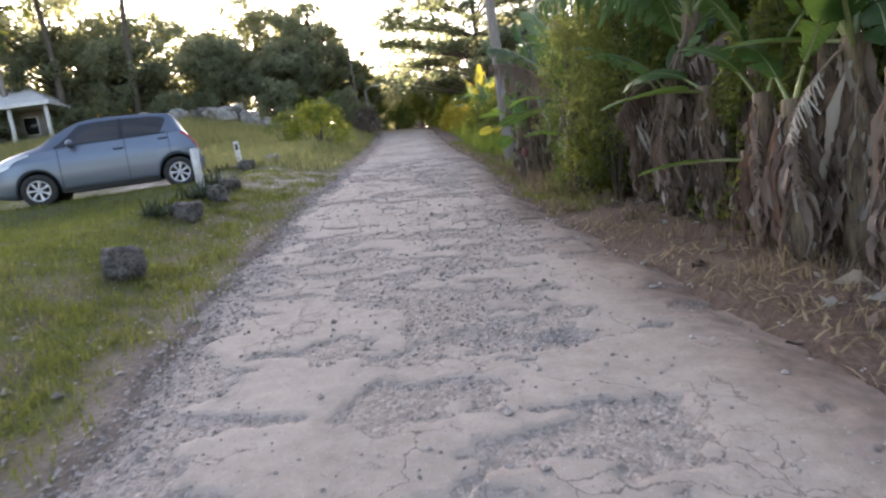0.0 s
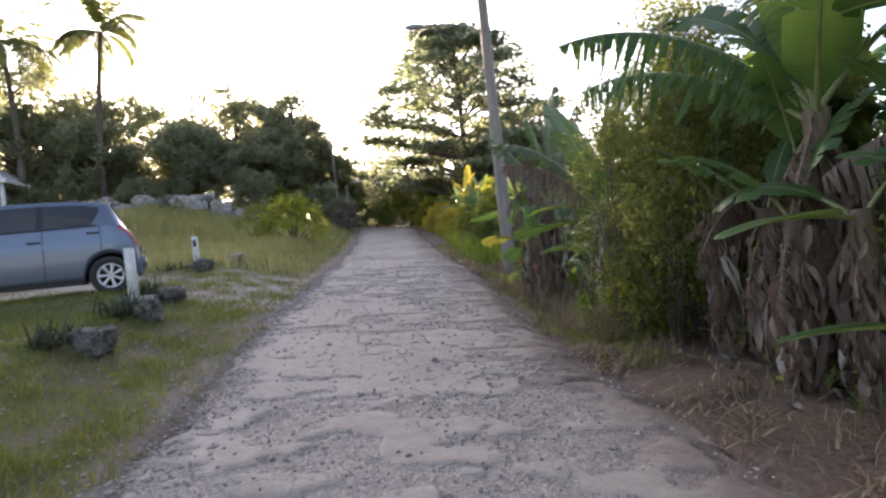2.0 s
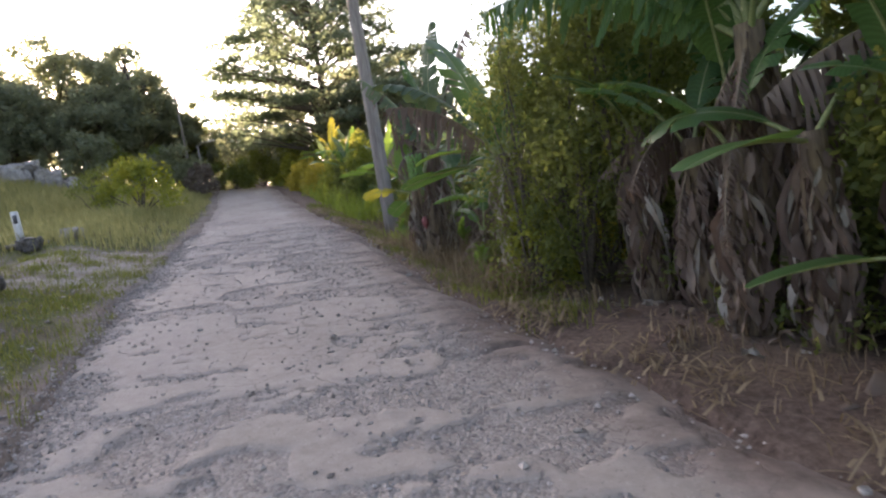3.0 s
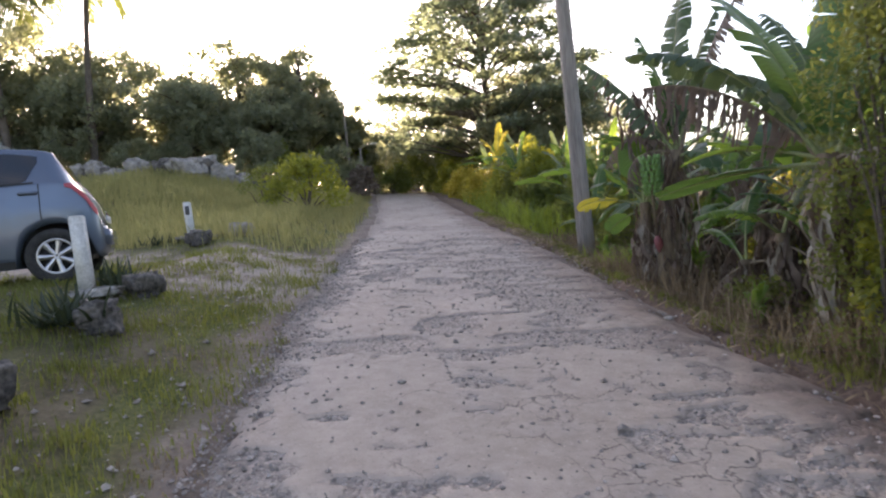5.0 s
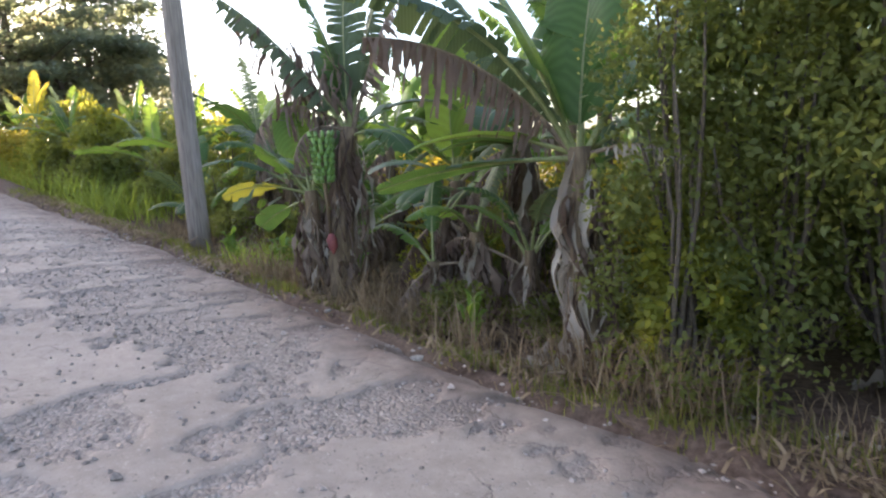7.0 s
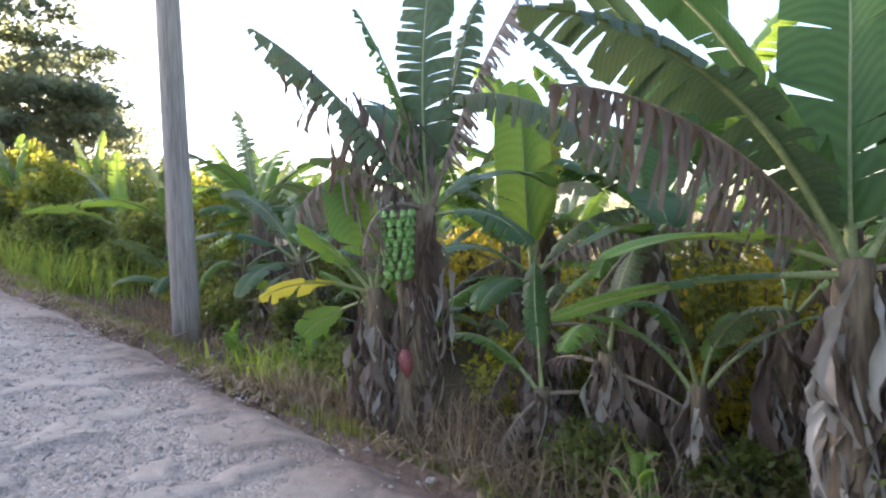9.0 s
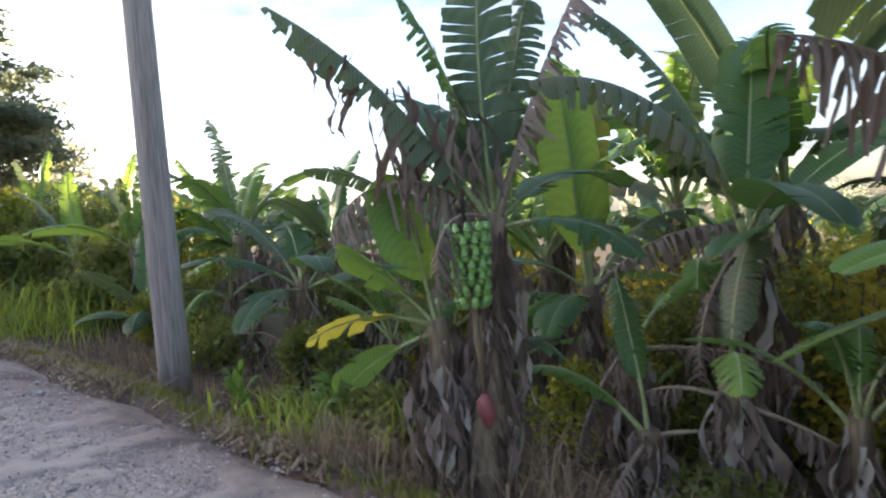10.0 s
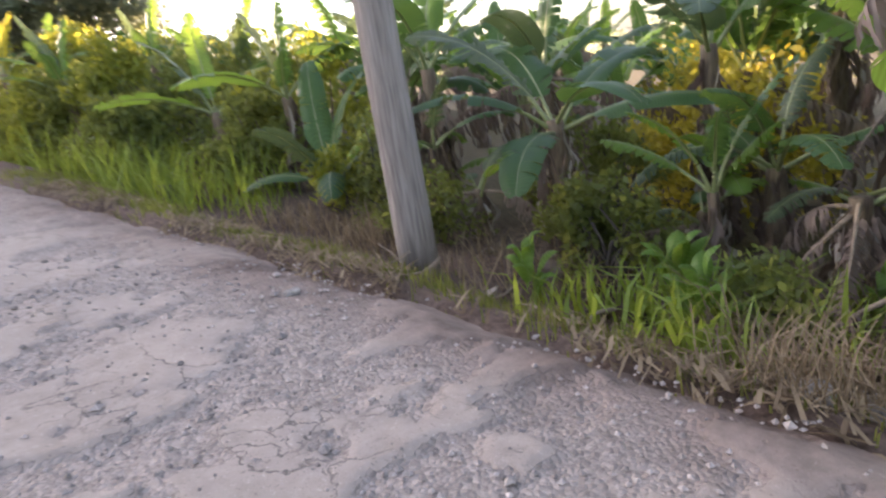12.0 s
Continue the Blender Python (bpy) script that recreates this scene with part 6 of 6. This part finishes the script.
def wheel(parent, x, side):
    w = piece("wheel", None, parent)
    w.matrix_local = pose(x, side * 0.755, WHEEL)
    prof = [(0.19, 0.075), (0.205, 0.09), (0.25, 0.096), (0.285, 0.085), (0.298, 0.06), (0.298, -0.06), (0.285, -0.085), (0.2, -0.09), (0.19, -0.07)]
    n = 36
    V = [(r * math.cos(6.2832 * k / n), s * side, r * math.sin(6.2832 * k / n)) for k in range(n) for r, s in prof]
    m = len(prof)
    F = [[k * m + j, k * m + (j + 1) % m, ((k + 1) % n) * m + (j + 1) % m, ((k + 1) % n) * m + j] for k in range(n) for j in range(m)]
    piece("tyre", mesh_of("tyre", V, F, M_TYRE), w)
    bm = bmesh.new()
    for r0, r1, d in ((0.165, 0.195, 0.078), (0.0, 0.045, 0.075)):
        ring = []
        for k in range(n):
            c, s = math.cos(6.2832 * k / n), math.sin(6.2832 * k / n)
            ring.append([bm.verts.new((r * c, side * y, r * s)) for r, y in ((max(r0, 0.003), d - 0.015), (max(r0, 0.003) + 0.006, d), (r1, d), (r1 + 0.002, d - 0.03))])
        for k in range(n):
            for j in range(3):
                bm.faces.new([ring[k][j], ring[(k + 1) % n][j], ring[(k + 1) % n][j + 1], ring[k][j + 1]])
    for k in range(7):
        a = 6.2832 * k / 7
        c, s = Vector((math.cos(a), 0, math.sin(a))), Vector((-math.sin(a), 0, math.cos(a)))
        q = []
        for r, wd, y in ((0.035, 0.02, 0.078), (0.10, 0.02, 0.082), (0.172, 0.033, 0.076)):
            for e in (-1, 1):
                q.append(bm.verts.new(c * r + s * wd * e + Vector((0, side * y, 0))))
            for e in (-1, 1):
                q.append(bm.verts.new(c * r + s * wd * e * 1.1 + Vector((0, side * (y - 0.03), 0))))
        for b in (0, 4):
            for f in ((0, 1, 5, 4), (0, 4, 6, 2), (1, 3, 7, 5)):
                bm.faces.new([q[b + t] for t in f])
    bmesh.ops.recalc_face_normals(bm, faces=bm.faces)
    part("rim", bm, M_RIM, w, "seven-spoke silver alloy rim")
    bm = bmesh.new()
    bmesh.ops.create_cone(bm, cap_ends=True, segments=28, radius1=0.19, radius2=0.19, depth=0.06, matrix=Matrix.Translation((0, side * 0.01, 0)) @ Matrix.Rotation(math.pi / 2, 4, "X"))
    part("brake_disc", bm, M_BLACK, w)


def car():
    ob = thing("car", -6.43, 13.33, 1.80, 200.0, "grey-blue compact hatchback parked on the grass by the drive", "car")
    ob.matrix_world = pose(-6.43, 13.33, 1.81, 0, 0, 200.0) @ Matrix.Scale(1.017, 4)
    xs = np.unique(np.concatenate([np.linspace(-1.67, 2.06, 64), [AX_F - 0.364, AX_F + 0.364, AX_R - 0.364, AX_R + 0.364]]))
    qs = [0, 0.15, 0.3, 0.45, 0.6, 0.72, 0.84, 0.94, 1.0, 1.08, 1.3, 1.55, 1.8, 1.94, 2.0, 2.12, 2.4, 2.7, 3.0]
    ring = []
    for x in xs:
        left = [flank(x, q) for q in qs]
        right = [Vector((p.x, -p.y, p.z)) for p in left[-2::-1]]
        ring.append([tuple(p) for p in left + right])
    m = len(ring[0])
    V = [p for r in ring for p in r]
    F = [[i * m + j, i * m + (j + 1) % m, (i + 1) * m + (j + 1) % m, (i + 1) * m + j] for i in range(len(xs) - 1) for j in range(m)]
    half = m // 2
    caps = [[i * m + j, i * m + j + 1, i * m + m - 2 - j, i * m + m - 1 - j] for i in (0, len(xs) - 1) for j in range(half - 1)]
    body = mesh_of("body", V, F + caps, M_PAINT)
    bm = bmesh.new()
    bm.from_mesh(body)
    bmesh.ops.recalc_face_normals(bm, faces=bm.faces)
    bm.to_mesh(body)
    bm.free()
    piece("body", body, ob, "grey-blue metallic bodywork")
    for s in (-1, 1):
        wheel(ob, AX_F, s)
        wheel(ob, AX_R, s)
    car_patch("front_side_window", (0.86, -0.27), lambda x: 1.08, lambda x: 1.08 + 0.78 * min(1, max(0.02, (0.88 - x) / 0.46)), M_GLASS_CAR, ob, label="dark tinted side window")
    car_patch("rear_side_window", (-0.35, -1.12), lambda x: 1.08 + 0.55 * max(0, (-1.0 - x) / 0.12), lambda x: 1.86 - 0.06 * max(0, (-0.9 - x) / 0.22), M_GLASS_CAR, ob, label="dark tinted side window")
    car_patch("pillar_trim", (-0.26, -0.36), lambda x: 1.08, lambda x: 1.87, M_BLACK, ob, 0.004, 2, 5)
    # windscreen and rear window lie on the sloping top
    for nm, x0, x1 in (("windscreen", 1.07, 0.42), ("rear_window", -1.26, -1.44)):
        bm = bmesh.new()
        g = []
        for i in range(9):
            x = x0 + (x1 - x0) * i / 8
            left = [flank(x, q) for q in (2.06, 2.2, 2.45, 2.7, 3.0)]
            row = [(p.x + (0.008 if x > 0 else -0.008), p.y, p.z + 0.008) for p in left] + [(p.x + (0.008 if x > 0 else -0.008), -p.y, p.z + 0.008) for p in left[-2::-1]]
            g.append([bm.verts.new(p) for p in row])
        for i in range(8):
            for j in range(len(g[0]) - 1):
                bm.faces.new([g[i][j], g[i + 1][j], g[i + 1][j + 1], g[i][j + 1]])
        bmesh.ops.recalc_face_normals(bm, faces=bm.faces)
        part(nm, bm, plain("screen_glass", (0.10, 0.12, 0.14), 0.05, 0.0, 1.0) if nm == "windscreen" else M_GLASS_CAR, ob)
    car_patch("tail_light", (-1.36, -1.64), lambda x: 0.90 - 0.04 * min(1, (-1.36 - x) / 0.2), lambda x: 1.0 + 0.16 * min(1, max(0, (-1.40 - x) / 0.2)), M_TAIL, ob, 0.01, label="red and clear tail light")
    car_patch("headlight", (1.26, 1.94), lambda x: 0.90 - 0.24 * (x - 1.26), lambda x: 1.0, M_LENS, ob, 0.01, label="clear swept-back headlight")
    for x in (0.80, -0.34, -1.12):
        car_patch("door_seam", (x + 0.006, x - 0.006), lambda q: 0.1, lambda q: 1.02, M_BLACK, ob, 0.004, 1, 10)
    car_patch("sill_trim", (0.84, -0.84), lambda x: 0.0, lambda x: 0.10, M_BLACK, ob, 0.012, 10, 2)
    car_patch("belt_trim", (0.84, -1.08), lambda x: 1.03, lambda x: 1.07, M_BLACK, ob, 0.010, 14, 1)
    for s in (1, -1):
        for x in (-0.22, -1.02):
            p = flank(x, 0.82)
            part("door_handle", box(bmesh.new(), (x - 0.09, s * p.y - 0.03 if s < 0 else p.y - 0.005, p.z - 0.018), (x + 0.09, s * p.y + 0.005 if s < 0 else p.y + 0.03, p.z + 0.018), 0.008), M_PAINT, ob)
        bm = bmesh.new()
        bmesh.ops.create_uvsphere(bm, u_segments=14, v_segments=9, radius=1.0, matrix=Matrix.Translation((0.55, s * 0.93, 1.07)) @ Matrix.Diagonal((0.07, 0.11, 0.075, 1)))
        part("wing_mirror", bm, M_PAINT, ob, "grey-blue wing mirror")
    part("underbody", box(bmesh.new(), (-1.52, -0.63, 0.24), (1.80, 0.63, 0.84), 0.05), M_BLACK, ob, "dark underbody and wheel wells")
    part("front_bumper_grille", box(bmesh.new(), (1.98, -0.40, 0.34), (2.07, 0.40, 0.48), 0.01), M_BLACK, ob)
    part("rear_bumper", box(bmesh.new(), (-1.71, -0.58, 0.34), (-1.60, 0.58, 0.60), 0.04), M_PAINT, ob)
    part("number_plate", box(bmesh.new(), (-1.69, -0.24, 0.64), (-1.675, 0.24, 0.73), 0.003), M_WHITE, ob, "plain pale plate")
    v, f = tube([(-1.0, 0.0, 1.51), (-1.1, 0.0, 1.60), (-1.25, 0, 1.70)], [0.006, 0.004, 0.003], 6)
    piece("aerial", mesh_of("aerial", v, f, M_BLACK), ob)


car()

# ---- small things ----
def lump(name, x, y, size, seed, label, mat, lift=0.0, category="stone"):
    ob = new(name, rock_mesh(name, size, seed, mat, 0.3, 2))
    base = float(road_height(np.array(x), np.array(y), road_wear(np.array(x), np.array(y)))) + 0.004 if on_road(x, y) > 0.5 else land_at(x, y)
    ob.matrix_world = pose(x, y, base + size[2] * 0.6 + lift, 0, 0, seed * 31)
    return tagged(ob, label, category)


for k, (x, y, s) in enumerate([(1.72, 14.95, 0.075), (1.86, 15.05, 0.06), (1.66, 14.72, 0.05), (1.95, 14.8, 0.07), (1.80, 14.62, 0.045), (2.05, 15.2, 0.05)]):
    lump("stone", x, y, (s * 1.4, s, s * 0.7), 70 + k, "pale grey stone lying in dry litter at the lane edge", M_ROCK_PALE)
for k, (x, y, s) in enumerate([(1.09, 11.46, 0.05), (0.79, 17.65, 0.06), (1.35, 13.0, 0.035), (-0.6, 16.2, 0.03), (0.2, 12.9, 0.03), (-1.3, 10.1, 0.035), (0.9, 6.6, 0.03), (-0.2, 6.1, 0.028), (1.55, 4.9, 0.04), (1.7, 5.6, 0.035)]):
    lump("stone", x, y, (s, s * 0.8, s * 0.35), 80 + k, "small pale stone lying on the lane", M_ROCK_PALE)
lump("dark_rock", 2.3, 23.4, (0.24, 0.2, 0.16), 95, "dark rock half hidden in the verge grass", M_ROCK, category="rock")
me = ribbon_mesh(0.24, 0.11, np.random.default_rng(3), M_STEM)
ob = new("fallen_leaf", me)
ob.matrix_world = pose(0.96, 11.95, land_at(0.96, 11.95) + 0.19, 0, 92, 8)
tagged(ob, "dark dried leaf lying flat on the lane", "dead leaf")
rs = np.random.default_rng(8)
for k in range(26):
    y = rs.uniform(9.5, 18.5)
    x = float(road_right(y)) + rs.uniform(0.25, 1.0)
    L = rs.uniform(0.3, 0.9)
    s = np.linspace(0, 1, 6)
    P = np.stack([L * (s - 0.5), 0.05 * np.sin(s * 5 + k), 0.03 + 0.05 * np.sin(s * 3 + k) ** 2], 1)
    v, f = tube(P, 0.012 * (1.1 - 0.6 * s), 5)
    ob = new("dry_stick", mesh_of("dry_stick", v, f, M_RIB_DEAD))
    ob.matrix_world = pose(x, y, land_at(x, y), 0, rs.uniform(-12, 12), rs.uniform(0, 180))
    tagged(ob, "grey dry stalk lying in the verge litter", "stick", "sticks in the litter")


def broad_weed(x, y, seed, size, label):
    """A low plant of a few broad rounded leaves."""
    r = np.random.default_rng(seed)
    ob = thing("broadleaf_weed", x, y, None, 0, label, "weed")
    for i in range(11):
        L, w = size * r.uniform(0.6, 1.0), size * 0.42
        s = np.linspace(0, 1, 7)
        c = np.linspace(-1, 1, 5)
        W = w * np.sin(np.clip(s * 3.0 + 0.12, 0, 3.14)) ** 0.8
        X = (0.05 + L * s)[:, None] + 0 * c[None]
        Y = W[:, None] * c[None] * 0.5
        Z = (0.12 * np.sin(s * 2.4))[:, None] - 0.25 * W[:, None] * c[None] ** 2
        lf = piece("leaf", mesh_of("leaf", np.stack([X, Y, Z], -1).reshape(-1, 3), grid_faces(7, 5), M_BLADE_BRIGHT), ob)
        lf.matrix_local = pose(0, 0, 0.05 + 0.03 * i, 0, -r.uniform(10, 60), i * 137.5)
    return ob


for k, (x, y, s) in enumerate([(2.35, 15.75, 0.3), (2.75, 16.1, 0.34), (2.2, 16.9, 0.24), (2.9, 14.9, 0.3), (2.3, 12.2, 0.24)]):
    broad_weed(x, y, 700 + k, s, "low weed with broad light green leaves at the verge")
